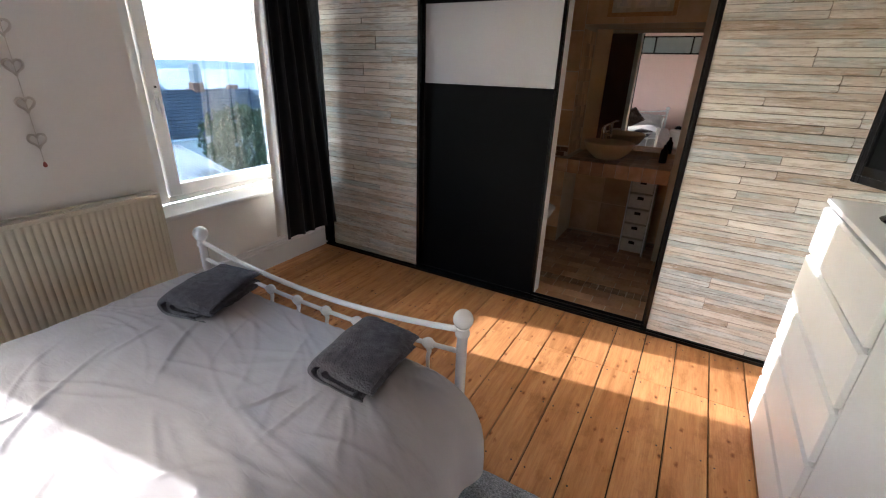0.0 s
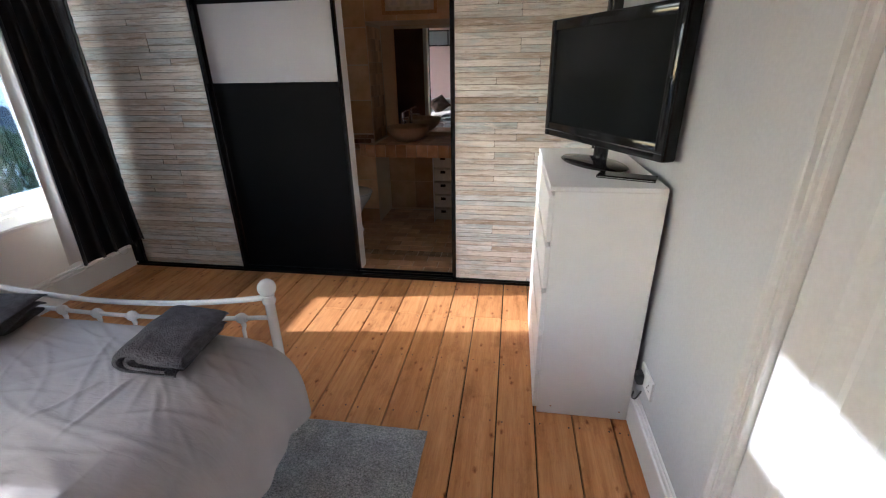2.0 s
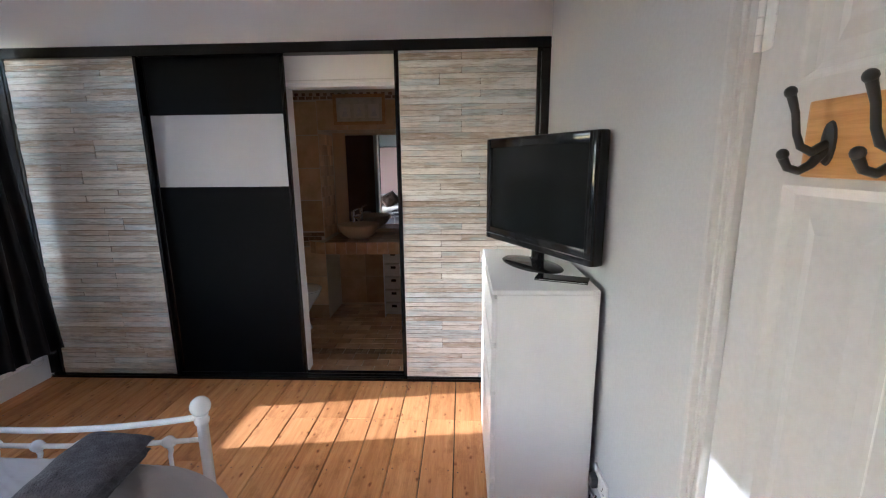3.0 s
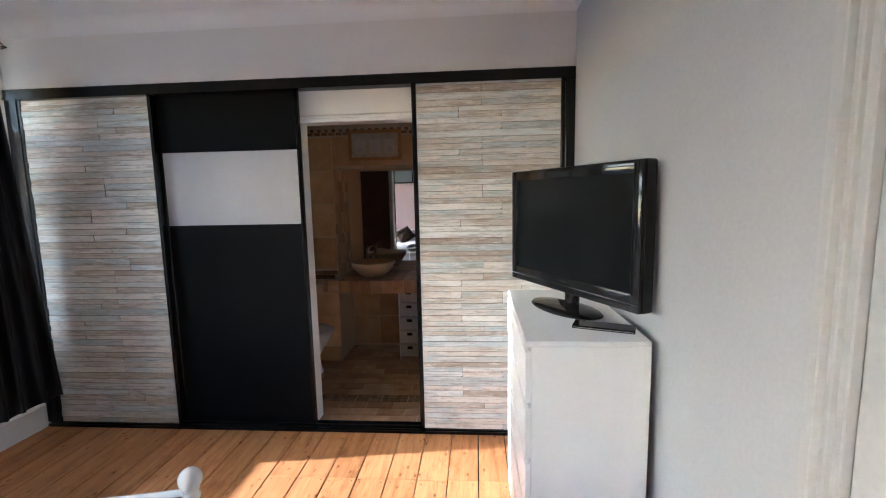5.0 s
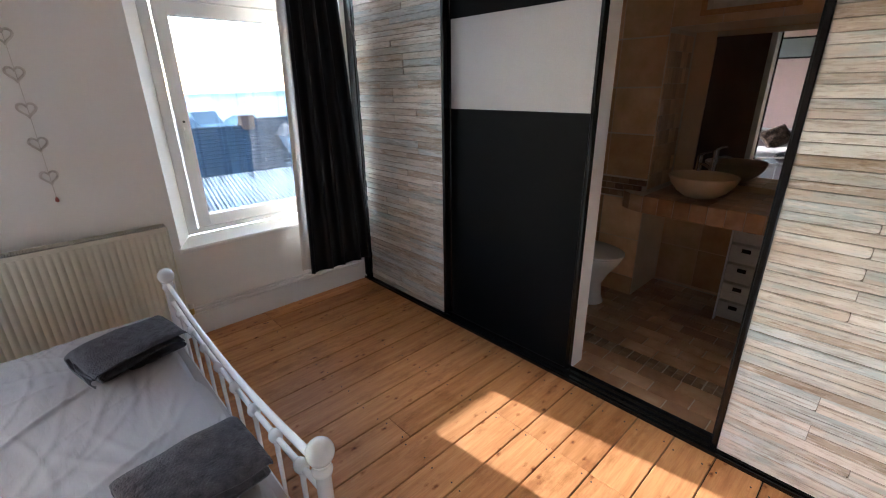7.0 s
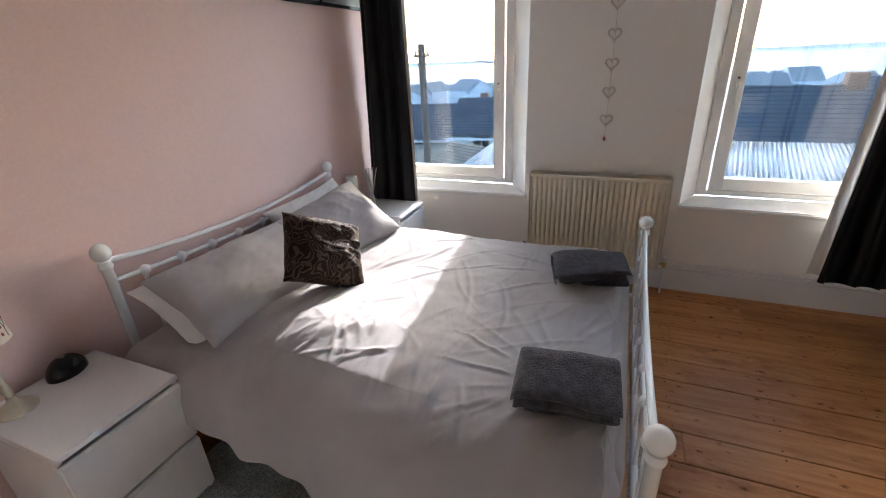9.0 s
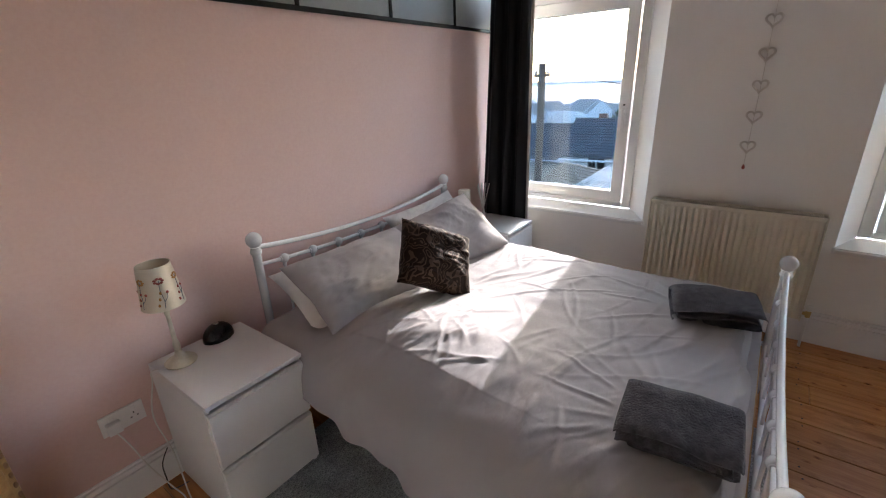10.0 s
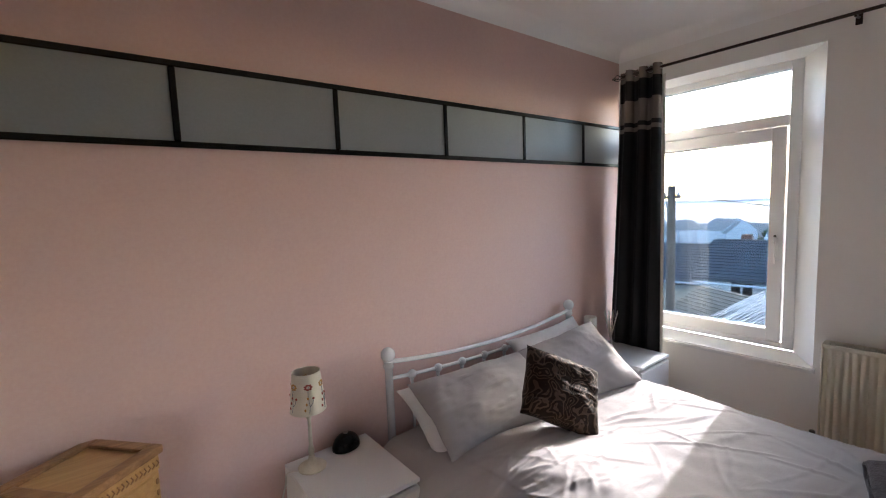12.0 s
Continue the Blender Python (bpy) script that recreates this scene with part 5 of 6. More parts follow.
# ---- table lamp, clock and small things ----
def table_lamp():
    la = thing("table_lamp", (2.510, -3.39, 0.566), "small cream table lamp with a flower-print shade", "table lamp")
    part("base", lathe([(0.056, 0), (0.057, 0.006), (0.050, 0.012), (0.040, 0.018), (0.022, 0.028), (0.014, 0.040), (0.012, 0.052)], seg=28), M_LAMPBODY, la, smooth=50)
    part("stem", lathe([(0.010, 0.0525), (0.013, 0.075), (0.008, 0.10), (0.007, 0.20), (0.010, 0.215), (0.007, 0.225), (0.009, 0.25)], seg=16), M_LAMPBODY, la, smooth=50)
    bm = bmesh.new()
    seg, r0, r1, z0, z1 = 40, 0.072, 0.055, 0.25, 0.41
    rows = []
    for rr, zz in ((r0, z0), (r1, z1), (r1 - 0.0025, z1), (r0 - 0.0025, z0)):
        rows.append([bm.verts.new((rr * math.cos(2 * math.pi * k / seg), rr * math.sin(2 * math.pi * k / seg), zz)) for k in range(seg)])
    for a, b in zip(rows, rows[1:] + rows[:1]):
        for k in range(seg):
            bm.faces.new((a[k], a[(k + 1) % seg], b[(k + 1) % seg], b[k]))
    sh = part("shade", bm, M_SHADE, la, "cream linen shade", smooth=50)

    def on(a, z, off=0.0012):
        r = r0 + (r1 - r0) * (z - z0) / (z1 - z0) + off
        return (r * math.cos(a), r * math.sin(a), z)

    rng = random.Random(4)
    for k in range(6):
        a0 = k * math.pi / 3 + 0.25
        bm = bmesh.new()
        tube([on(a0, 0.262), on(a0 + 0.05, 0.29), on(a0 - 0.03, 0.33), on(a0 + 0.02, 0.365)], 0.0011, 5, bm)
        tube([on(a0 + 0.04, 0.285), on(a0 + 0.22, 0.30), on(a0 + 0.28, 0.315)], 0.0010, 5, bm)
        part("stem_print", bm, M_BLUEGREY, sh, "printed grey-blue stem")
        bm = bmesh.new()
        for j in range(7):
            aa = a0 + 0.02 + 0.2 * math.cos(j * 0.9)
            sphere(on(aa, 0.362 + 0.009 * math.sin(j * 0.9), -0.003), 0.007, 0.007, 0.0045, 8, 5, bm)
        part("bud_print", sphere(on(a0 + 0.29, 0.318, 0.0), 0.005, 0.005, 0.005, 8, 5), M_RED, sh, "printed red bud")
        part("flower_print", bm, M_RED if k % 2 else M_OCHRE, sh, "printed flower head")
        for j in range(3):
            bm = sphere(on(a0 - 0.22 + 0.09 * j, 0.275 + 0.022 * j, 0.0), 0.0042, 0.0042, 0.006, 8, 5)
            part("leaf_print", bm, M_OCHRE if k % 2 else M_RED, sh, "printed leaf")
    part("bulb", sphere((0, 0, 0.295), 0.022, 0.022, 0.03, 12, 8), M_CERAMIC, la, "unlit white bulb", smooth=60)


table_lamp()

clock = thing("clock_radio", pose(2.335, -3.440, 0.566, 0, 0, 200), "small glossy black dome clock radio", "clock radio")
bm = bmesh.new()
sphere((0, 0, 0), 0.068, 0.054, 0.062, 24, 14, bm)
bmesh.ops.bisect_plane(bm, geom=bm.verts[:] + bm.edges[:] + bm.faces[:], plane_co=(0, 0, -0.002), plane_no=(0, 0, -1), clear_outer=True)
bmesh.ops.holes_fill(bm, edges=[e for e in bm.edges if e.is_boundary], sides=0)
bmesh.ops.translate(bm, vec=(0, 0, 0.003), verts=bm.verts)
part("body", bm, M_TV, clock, smooth=50)
part("display", box(-0.028, -0.0535, 0.012, 0.028, -0.045, 0.030, 0.003, 2), M_SCREEN, clock, "dark display window")
part("button", lathe([(0.012, 0.062), (0.012, 0.0665), (0.009, 0.068)], seg=14), M_CHROME, clock, "small silver top button")

jug = thing("paper_roll", (0.45, -3.445, 0.551), "tall cream paper roll on the bedside table", "paper roll")
part("roll", lathe([(0.042, 0), (0.044, 0.004), (0.044, 0.245), (0.040, 0.25), (0.016, 0.25)], seg=24), M_PAPER, jug, smooth=40)
book = thing("booklet", pose(0.26, -3.40, 0.551, 0, 0, 28), "folded cream booklet standing on the bedside table", "booklet")
for k, tilt in enumerate((-13, -5, 4, 12)):
    bm = box(-0.05, -0.0025, 0, 0.05, 0.0025, 0.26, 0.001)
    bmesh.ops.rotate(bm, cent=(0, 0, 0), matrix=Matrix.Rotation(radians(tilt), 3, "X"), verts=bm.verts)
    bmesh.ops.translate(bm, vec=(0, 0.009 * k - 0.015, 0.001), verts=bm.verts)
    part("leaf", bm, M_PAPER if k % 2 else M_WICKER, book)


# cables
cab = [(2.752, YP + 0.036, 0.352), (2.73, YP + 0.05, 0.28), (2.70, YP + 0.05, 0.15), (2.66, YP + 0.09, 0.03), (2.65, YP + 0.18, 0.006), (2.72, YP + 0.24, 0.006), (2.66, YP + 0.30, 0.006), (2.63, YP + 0.16, 0.02), (2.625, YP + 0.12, 0.20), (2.645, YP + 0.10, 0.38), (2.613, YP + 0.10, 0.52), (2.606, YP + 0.11, 0.569), (2.56, YP + 0.13, 0.570)]


def smooth_path(pts, n=6):
    out = []
    q = [Vector(p) for p in pts]
    for k in range(len(q) - 1):
        a, b, c, d = q[max(k - 1, 0)], q[k], q[k + 1], q[min(k + 2, len(q) - 1)]
        for j in range(n):
            t = j / n
            out.append(0.5 * ((2 * b) + (c - a) * t + (2 * a - 5 * b + 4 * c - d) * t * t + (3 * b - a - 3 * c + d) * t ** 3))
    return out + [q[-1]]


solid("lamp_cable", tube(smooth_path(cab), 0.003, 6), M_CABLE, "white lamp cable trailing behind the bedside table", "cable", smooth=60)
cab2 = [(2.62, YP + 0.035, 0.17), (2.655, YP + 0.045, 0.12), (2.66, YP + 0.05, 0.05), (2.66, YP + 0.08, 0.006), (2.60, YP + 0.10, 0.006)]
solid("clock_cable", tube(smooth_path(cab2), 0.0025, 6), M_IRON, "black cable behind the bedside table", "cable", smooth=60)
cab3 = [(XE - 0.03, -1.40, 0.27), (XE - 0.04, -1.385, 0.22), (XE - 0.035, -1.33, 0.18), (XE - 0.012, -1.27, 0.16)]
solid("television_cable", tube(smooth_path(cab3), 0.0035, 6), M_IRON, "black television cable behind the chest", "cable", smooth=60)
cab4 = [(XW + 0.045, -0.10, 0.30), (XW + 0.055, -0.09, 0.17), (XW + 0.05, -0.12, 0.14), (XW + 0.045, -0.16, 0.17), (XW + 0.05, -0.15, 0.24), (XW + 0.045, -0.08, 0.26), (XW + 0.03, -0.05, 0.195)]
solid("blind_cord", tube(smooth_path(cab4), 0.002, 5), M_CABLE, "thin white cord looped below the curtain", "cord", smooth=60)


# ---- carved corner cabinet ----
def carved_cabinet():
    m = along((3.214, -3.345, 0), (-0.755, -0.655, 0), (0.655, -0.755, 0))   # x across the front, y to the back
    c = thing("carved_cabinet", m, "small carved honey pine cabinet set across the corner", "cabinet")
    w, d, h = 0.29, 0.29, 0.885
    part("body", box(-w / 2 + 0.012, -d / 2 + 0.012, 0.0, w / 2 - 0.012, d / 2 - 0.008, h - 0.028, 0.004), M_PINE, c)
    bm = bmesh.new()
    fr = 0.042
    for x0, y0, x1, y1 in ((-w / 2, -d / 2, w / 2, -d / 2 + fr), (-w / 2, d / 2 - fr, w / 2, d / 2), (-w / 2, -d / 2 + fr + 0.0005, -w / 2 + fr, d / 2 - fr - 0.0005), (w / 2 - fr, -d / 2 + fr + 0.0005, w / 2, d / 2 - fr - 0.0005)):
        bx(bm, x0, y0, h - 0.0275, x1, y1, h, 0.006, 2)
    part("top_frame", bm, M_OAK, c, "darker framed top edge")
    part("top_panel", box(-w / 2 + fr, -d / 2 + fr, h - 0.0275, w / 2 - fr, d / 2 - fr, h - 0.010), M_PINE, c)
    y = -d / 2 + 0.012
    part("frieze", box(-w / 2 + 0.014, y - 0.006, h - 0.075, w / 2 - 0.014, y - 0.0005, h - 0.03, 0.002), M_PINE, c)
    bm = bmesh.new()
    for k in range(17):
        x = -w / 2 + 0.024 + k * (w - 0.048) / 16
        tube([(x - 0.005, y - 0.008, h - 0.062), (x + 0.004, y - 0.009, h - 0.053), (x - 0.002, y - 0.008, h - 0.042)], 0.0024, 5, bm)
    tagged(part("carving", bm, M_OAK, c, "carved leaf band"), kind="stuff")
    for s in (-1, 1):
        bm = bmesh.new()
        for k in range(20):
            z = 0.06 + k * 0.0375
            sphere((s * (w / 2 - 0.026), y - 0.004, z), 0.007, 0.004, 0.011, 8, 5, bm)
        tagged(part("carving", bm, M_OAK, c, "carved leaf band"), kind="stuff")
    for k, (z0, z1) in enumerate(((0.05, 0.30), (0.31, 0.55), (0.56, 0.80))):
        f = part("drawer_front", box(-w / 2 + 0.042, y - 0.008, z0, w / 2 - 0.042, y - 0.0005, z1, 0.003), M_PINE, c)
        bm = bmesh.new()
        sphere((0, y - 0.016, (z0 + z1) / 2 + 0.07), 0.022, 0.012, 0.014, 12, 8, bm)
        part("handle", bm, M_IRON, f, "dark cup handle", smooth=60)


carved_cabinet()


# ---- ceiling light ----
def crystal_light():
    c = thing("ceiling_light", (1.84, -0.83, ZC), "small round ceiling light hung with crystal drops", "ceiling light")
    part("rose", lathe([(0.05, -0.001), (0.05, -0.012), (0.03, -0.02), (0.01, -0.03), (0.008, -0.06)][::-1], seg=20), M_CHROME, c, smooth=40)
    for r, z in ((0.10, -0.10), (0.095, -0.17), (0.06, -0.245)):
        pts = [(r * math.cos(2 * math.pi * k / 28), r * math.sin(2 * math.pi * k / 28), z) for k in range(28)]
        part("ring", tube(pts, 0.0025, 6, closed=True), M_CHROME, c, smooth=60)
    for k in range(4):
        a = math.pi / 4 + k * math.pi / 2
        bm = tube([(0.006 * math.cos(a), 0.006 * math.sin(a), -0.055), (0.10 * math.cos(a), 0.10 * math.sin(a), -0.10), (0.095 * math.cos(a), 0.095 * math.sin(a), -0.17), (0.06 * math.cos(a), 0.06 * math.sin(a), -0.245)], 0.0022, 5)
        part("arm", bm, M_CHROME, c)
    for r, z, n in ((0.102, -0.125, 18), (0.112, -0.165, 20), (0.097, -0.195, 18), (0.08, -0.222, 14)):
        for k in range(n):
            a = 2 * math.pi * k / n + z * 9
            bm = lathe([(0.001, 0.014), (0.007, 0.005), (0.008, -0.002), (0.001, -0.012)], (r * math.cos(a), r * math.sin(a), z), 6)
            part("crystal_drop", bm, M_CRYSTAL, c)


crystal_light()


# ---- bathroom ----
YF = 1.245        # face of the tiled wall; the niche runs back to YB
structure("floor_bathroom", box(XW, 0.10, -0.3, XE, 1.86, -0.004), M_GROUT, "bathroom floor bed under terracotta tiles", "floor")
structure("wall_bath_back", box(XW, YB, -0.003, XE, 1.86, 2.40), M_BATHWALL, "sand coloured bathroom back wall", "wall")
structure("wall_bath_left", box(0.70, 0.205, -0.003, 0.80, YB - 0.001, 2.40), M_BATHWALL, "sand coloured bathroom side wall", "wall")
structure("wall_bath_right", box(2.86, 0.205, -0.003, 2.96, YB - 0.001, 2.40), M_BATHWALL, "sand coloured bathroom side wall", "wall")
bm = box(0.801, 0.2005, -0.003, B0 + 0.0, 0.2095, 2.40)
bx(bm, B1 + 0.006, 0.2005, -0.003, 2.859, 0.2095, 2.40)
bx(bm, B0 + 0.0005, 0.2005, BZ + 0.006, B1 + 0.0055, 0.2095, 2.40)
structure("wall_bath_front", bm, M_DARKTILE, "dark brown bathroom wall round the doorway", "wall")
NX0, NX1, NZ = 1.715, 2.56, 1.857
bm = box(0.801, YF, -0.003, NX0, YB - 0.001, 2.40)
bx(bm, NX1, YF, -0.003, 2.859, YB - 0.001, 2.40)
bx(bm, NX0, YF, NZ, NX1, YB - 0.001, 2.40)
niche = structure("wall_bath_niche", bm, M_GROUT, "tiled bathroom wall with a deep niche over the washbasin", "wall")

counter = thing("washstand", (0, 0, 0), "terracotta-tiled washstand shelf in the niche", "washstand")
bm = bmesh.new()
prism(bm, [(1.575, 1.244), (1.578, 1.21), (1.60, 1.165), (1.665, 1.115), (1.765, 1.085), (2.56, 1.085), (2.56, 1.244)], 0.708, 0.812)
prism(bm, [(NX0 + 0.001, 1.2445), (2.559, 1.2445), (2.559, YB - 0.002), (NX0 + 0.001, YB - 0.002)], 0.708, 0.812)
bmesh.ops.recalc_face_normals(bm, faces=bm.faces)
part("slab", bm, M_GROUT, counter)
rng = random.Random(21)
for k in range(8):
    x = 1.765 + k * 0.1
    part("front_tile", box(x + 0.002, 1.078, 0.704, min(x + 0.098, 2.56), 1.0845, 0.818, 0.002), M_TERRA, counter)
for tx, ty, tw, ta in ((1.715, 1.100, 0.050, -16.7), (1.6325, 1.140, 0.039, -37.6), (1.589, 1.1875, 0.023, -63.9)):
    part("front_tile", box(-tw, -0.0065, -0.057, tw, 0.0, 0.057, 0.002), M_TERRA, counter, at=pose(tx, ty, 0.761, 0, 0, ta))
for i in range(10):
    for j in range(6):
        x, y = 1.66 + i * 0.1, 1.088 + j * 0.1
        if x + 0.098 > 2.56 or (x < NX0 and (y > 1.14 or y < 1.10)) or y + 0.1 > YB:
            continue
        part("top_tile", box(x + 0.002, y + 0.002, 0.8125, x + 0.098, y + 0.098, 0.8185, 0.002), M_TERRA, counter)

basin = thing("washbasin", (2.035, 1.33, 0.819), "round sand-coloured stone vessel basin", "washbasin")
prof = [(0.085, 0.0), (0.10, 0.004), (0.15, 0.04), (0.19, 0.09), (0.208, 0.135), (0.205, 0.142), (0.196, 0.138), (0.175, 0.095), (0.13, 0.05), (0.06, 0.03), (0.01, 0.028)]
part("bowl", lathe(prof, seg=36), M_BASIN, basin, smooth=45)
part("waste", lathe([(0.022, 0.0285), (0.022, 0.032), (0.008, 0.034)], seg=14), M_CHROME, basin)
tap = thing("basin_tap", (1.94, 1.52, 0.819), "tall chrome basin tap", "tap")
part("column", lathe([(0.026, 0), (0.026, 0.006), (0.019, 0.012), (0.019, 0.235), (0.016, 0.24)], seg=16), M_CHROME, tap, smooth=40)
part("spout", tube([(0.0, 0, 0.185), (0.05, -0.05, 0.19), (0.085, -0.085, 0.18)], 0.011, 10), M_CHROME, tap, smooth=60)
part("lever", tube([(0, 0, 0.242), (0.03, 0.0, 0.262), (0.065, 0.0, 0.27)], [0.012, 0.007, 0.005], 8), M_CHROME, tap, smooth=60)
soap = thing("soap_dispenser", (2.47, 1.42, 0.819), "small dark soap bottle by the basin", "soap dispenser")
part("bottle", lathe([(0.028, 0), (0.03, 0.01), (0.03, 0.10), (0.012, 0.125), (0.012, 0.15)], seg=16), M_BRONZE, soap, smooth=40)

mirror = thing("mirror", (0, YB, 0), "large frameless mirror filling the niche", "mirror")
part("glass", box(1.85, -0.012, 0.855, 2.555, -0.0015, NZ - 0.004), M_MIRROR, mirror)

pic = thing("picture", (0, YF, 0), "three small prints in an orange wooden picture frame", "picture")
px0, px1, pz0, pz1 = 1.878, 2.362, 1.900, 2.172
bm = box(px0, -0.030, pz0, px0 + 0.030, -0.0095, pz1, 0.003)
bx(bm, px1 - 0.030, -0.030, pz0, px1, -0.0095, pz1, 0.003)
bx(bm, px0 + 0.030, -0.030, pz0, px1 - 0.030, -0.0095, pz0 + 0.030, 0.003)
bx(bm, px0 + 0.030, -0.030, pz1 - 0.030, px1 - 0.030, -0.0095, pz1, 0.003)
part("picture_frame", bm, M_HOOKBOARD, pic)
part("mount", box(px0 + 0.030, -0.016, pz0 + 0.030, px1 - 0.030, -0.0095, pz1 - 0.030), M_LAMPBODY, pic)
for k in range(3):
    x = px0 + 0.109 + k * 0.133
    pr = part("print", box(x - 0.05, -0.0175, 1.96, x + 0.05, -0.0162, 2.085), M_SHADE, pic)
    bm = bmesh.new()
    bx(bm, x - 0.03, -0.0188, 1.975, x + 0.03, -0.0178, 1.995)
    bx(bm, x - 0.018, -0.0188, 1.995, x + 0.018, -0.0178, 2.02 + 0.012 * k)
    bx(bm, x - 0.006, -0.0188, 2.02 + 0.012 * k, x + 0.008, -0.0178, 2.055)
    part("drawing", bm, M_WICKER, pr, "small pale drawn shape")


def basket_tower():
    t = thing("drawer_tower", (2.272, 1.29, 0.0), "narrow tower of white woven drawers under the washstand", "drawer tower")
    w, d = 0.205, 0.26
    for x in (0.0, w - 0.012):
        part("post", box(x, 0.0, 0.0, x + 0.012, d, 0.70, 0.002), M_METAL, t)
    for k in range(5):
        z = 0.03 + k * 0.135
        b = part("drawer", box(0.014, -0.004, z, w - 0.014, d - 0.01, z + 0.118, 0.006, 2), M_BASKET, t)
        bm = box(w / 2 - 0.025, -0.0065, z + 0.075, w / 2 + 0.025, -0.0045, z + 0.102, 0.0008)
        part("handle", bm, M_GAP, b, "dark grip hole")
        for zz in (z + 0.02, z + 0.05):
            part("weave_band", box(0.016, -0.0058, zz, w - 0.016, -0.0042, zz + 0.012), M_BASKET, b)


basket_tower()


def toilet():
    t = thing("toilet", pose(1.49, 0.95, 0.0, 0, 0, 0), "white ceramic toilet with its seat down", "toilet")
    prof = [(0.10, 0.0), (0.105, 0.01), (0.09, 0.06), (0.085, 0.16), (0.12, 0.25), (0.165, 0.33), (0.18, 0.375), (0.178, 0.385)]
    bm = lathe(prof, seg=32)
    for v in bm.verts:
        v.co.x *= 1.35
    part("pan", bm, M_CERAMIC, t, smooth=50)
    bm = lathe([(0.178, 0.386), (0.188, 0.392), (0.188, 0.405), (0.17, 0.415), (0.02, 0.42)], seg=32)
    for v in bm.verts:
        v.co.x *= 1.35
    part("seat", bm, M_CERAMIC, t, smooth=40)
    part("cistern", box(-0.50, -0.19, 0.40, -0.30, 0.19, 0.78, 0.02, 3), M_CERAMIC, t, smooth=40)
    part("pan_back", box(-0.50, -0.12, 0.0, -0.14, 0.12, 0.399, 0.02, 2), M_CERAMIC, t)


toilet()

# wall tiles on the visible face of the niche wall
for ix in range(-2, 1):
    xb = NX0 - 0.002 + ix * 0.305
    zs = [-0.002, 0.145, 0.445, 0.745]
    for za, zb in list(zip(zs, zs[1:])) + [(0.90, 1.20), (1.205, 1.505), (1.51, 1.81), (1.815, 2.115)]:
        part("wall_tile", box(xb - 0.300, YF - 0.008, za + 0.003, xb, YF - 0.0005, zb - 0.002, 0.0015), M_TRAV, niche)
for k in range(14):
    for z, h in ((0.755, 0.045), (0.805, 0.045), (0.852, 0.04)):
        x = NX0 - 0.002 - 0.066 * k - (0.03 if h == 0.045 and z > 0.8 else 0)
        if x - 0.063 > 0.82:
            part("border_tile", box(x - 0.063, YF - 0.008, z, x, YF - 0.0005, z + h - 0.003, 0.001), M_MOSAIC, niche)
for k in range(30):
    x = 0.82 + k * 0.067
    if x < 2.84:
        for j in range(2):
            part("border_tile", box(x + 0.001 + 0.03 * j, YF - 0.008, 2.132 + 0.030 * j, x + 0.056 + 0.008 * j, YF - 0.0005, 2.158 + 0.030 * j, 0.001), M_MOSAIC, niche)
for ix in range(3):
    xa = NX0 + 0.002 + ix * 0.285
    for za, zb in ((NZ + 0.002, 2.122),):
        part("wall_tile", box(xa, YF - 0.008, za, min(xa + 0.281, NX1), YF - 0.0005, zb, 0.0015), M_TRAV, niche)
for za, zb in ((0.02, 0.32), (0.325, 0.72)):
    for ix in range(3):
        xa = NX0 + 0.004 + ix * 0.28
        part("wall_tile", box(xa, YB - 0.009, za, min(xa + 0.277, NX1 - 0.002), YB - 0.0015, zb - 0.003, 0.0015), M_TRAV, niche)
for k in range(10):
    z = 0.83 + 0.1 * k
    for j in range(7):
        part("border_tile", box(NX0 + 0.0005, YF + 0.005 + 0.058 * j, z, NX0 + 0.007, YF + 0.060 + 0.058 * j, z + 0.097, 0.001), M_TRAV, niche)

# ---- outside ----
def height(x, y):
    r = math.hypot(x, y)
    base = -3.4 - 0.055 * max(0.0, r - 8) - 0.00002 * max(0, r - 60) ** 2
    return max(base, -52.0) + (1.5 * noise.noise((x * 0.02, y * 0.02, 0)) if 40 < r < 700 else 0)


bm = bmesh.new()
rads = [2, 6, 10, 16, 24, 35, 50, 75, 110, 160, 230, 320, 430, 560, 700, 900, 1300, 2000, 3000, 4300]
rings = []
for r in rads:
    rings.append([bm.verts.new((r * math.cos(2 * math.pi * k / 72), r * math.sin(2 * math.pi * k / 72), height(r * math.cos(2 * math.pi * k / 72), r * math.sin(2 * math.pi * k / 72)))) for k in range(72)])
for i, (a, b) in enumerate(zip(rings, rings[1:])):
    for k in range(72):
        f = bm.faces.new((a[k], b[k], b[(k + 1) % 72], a[(k + 1) % 72]))
        f.material_index = 1 if i >= 14 else 0
bm.faces.new(rings[0])
structure("ground", bm, [M_GROUND, M_SEA], "sloping hillside running down to the sea", "ground", smooth=60)

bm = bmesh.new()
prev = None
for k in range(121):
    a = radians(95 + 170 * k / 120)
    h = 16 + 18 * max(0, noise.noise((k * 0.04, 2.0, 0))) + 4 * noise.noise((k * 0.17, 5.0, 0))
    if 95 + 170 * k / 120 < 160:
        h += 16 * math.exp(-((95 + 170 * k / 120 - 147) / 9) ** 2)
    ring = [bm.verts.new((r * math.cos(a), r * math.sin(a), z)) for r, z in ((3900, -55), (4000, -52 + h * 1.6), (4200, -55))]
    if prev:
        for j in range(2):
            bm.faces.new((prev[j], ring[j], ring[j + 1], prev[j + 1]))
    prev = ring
structure("backdrop_hills", bm, M_HAZEHILL, "far low hills along the coast with haze in their colour", "hills", smooth=60)


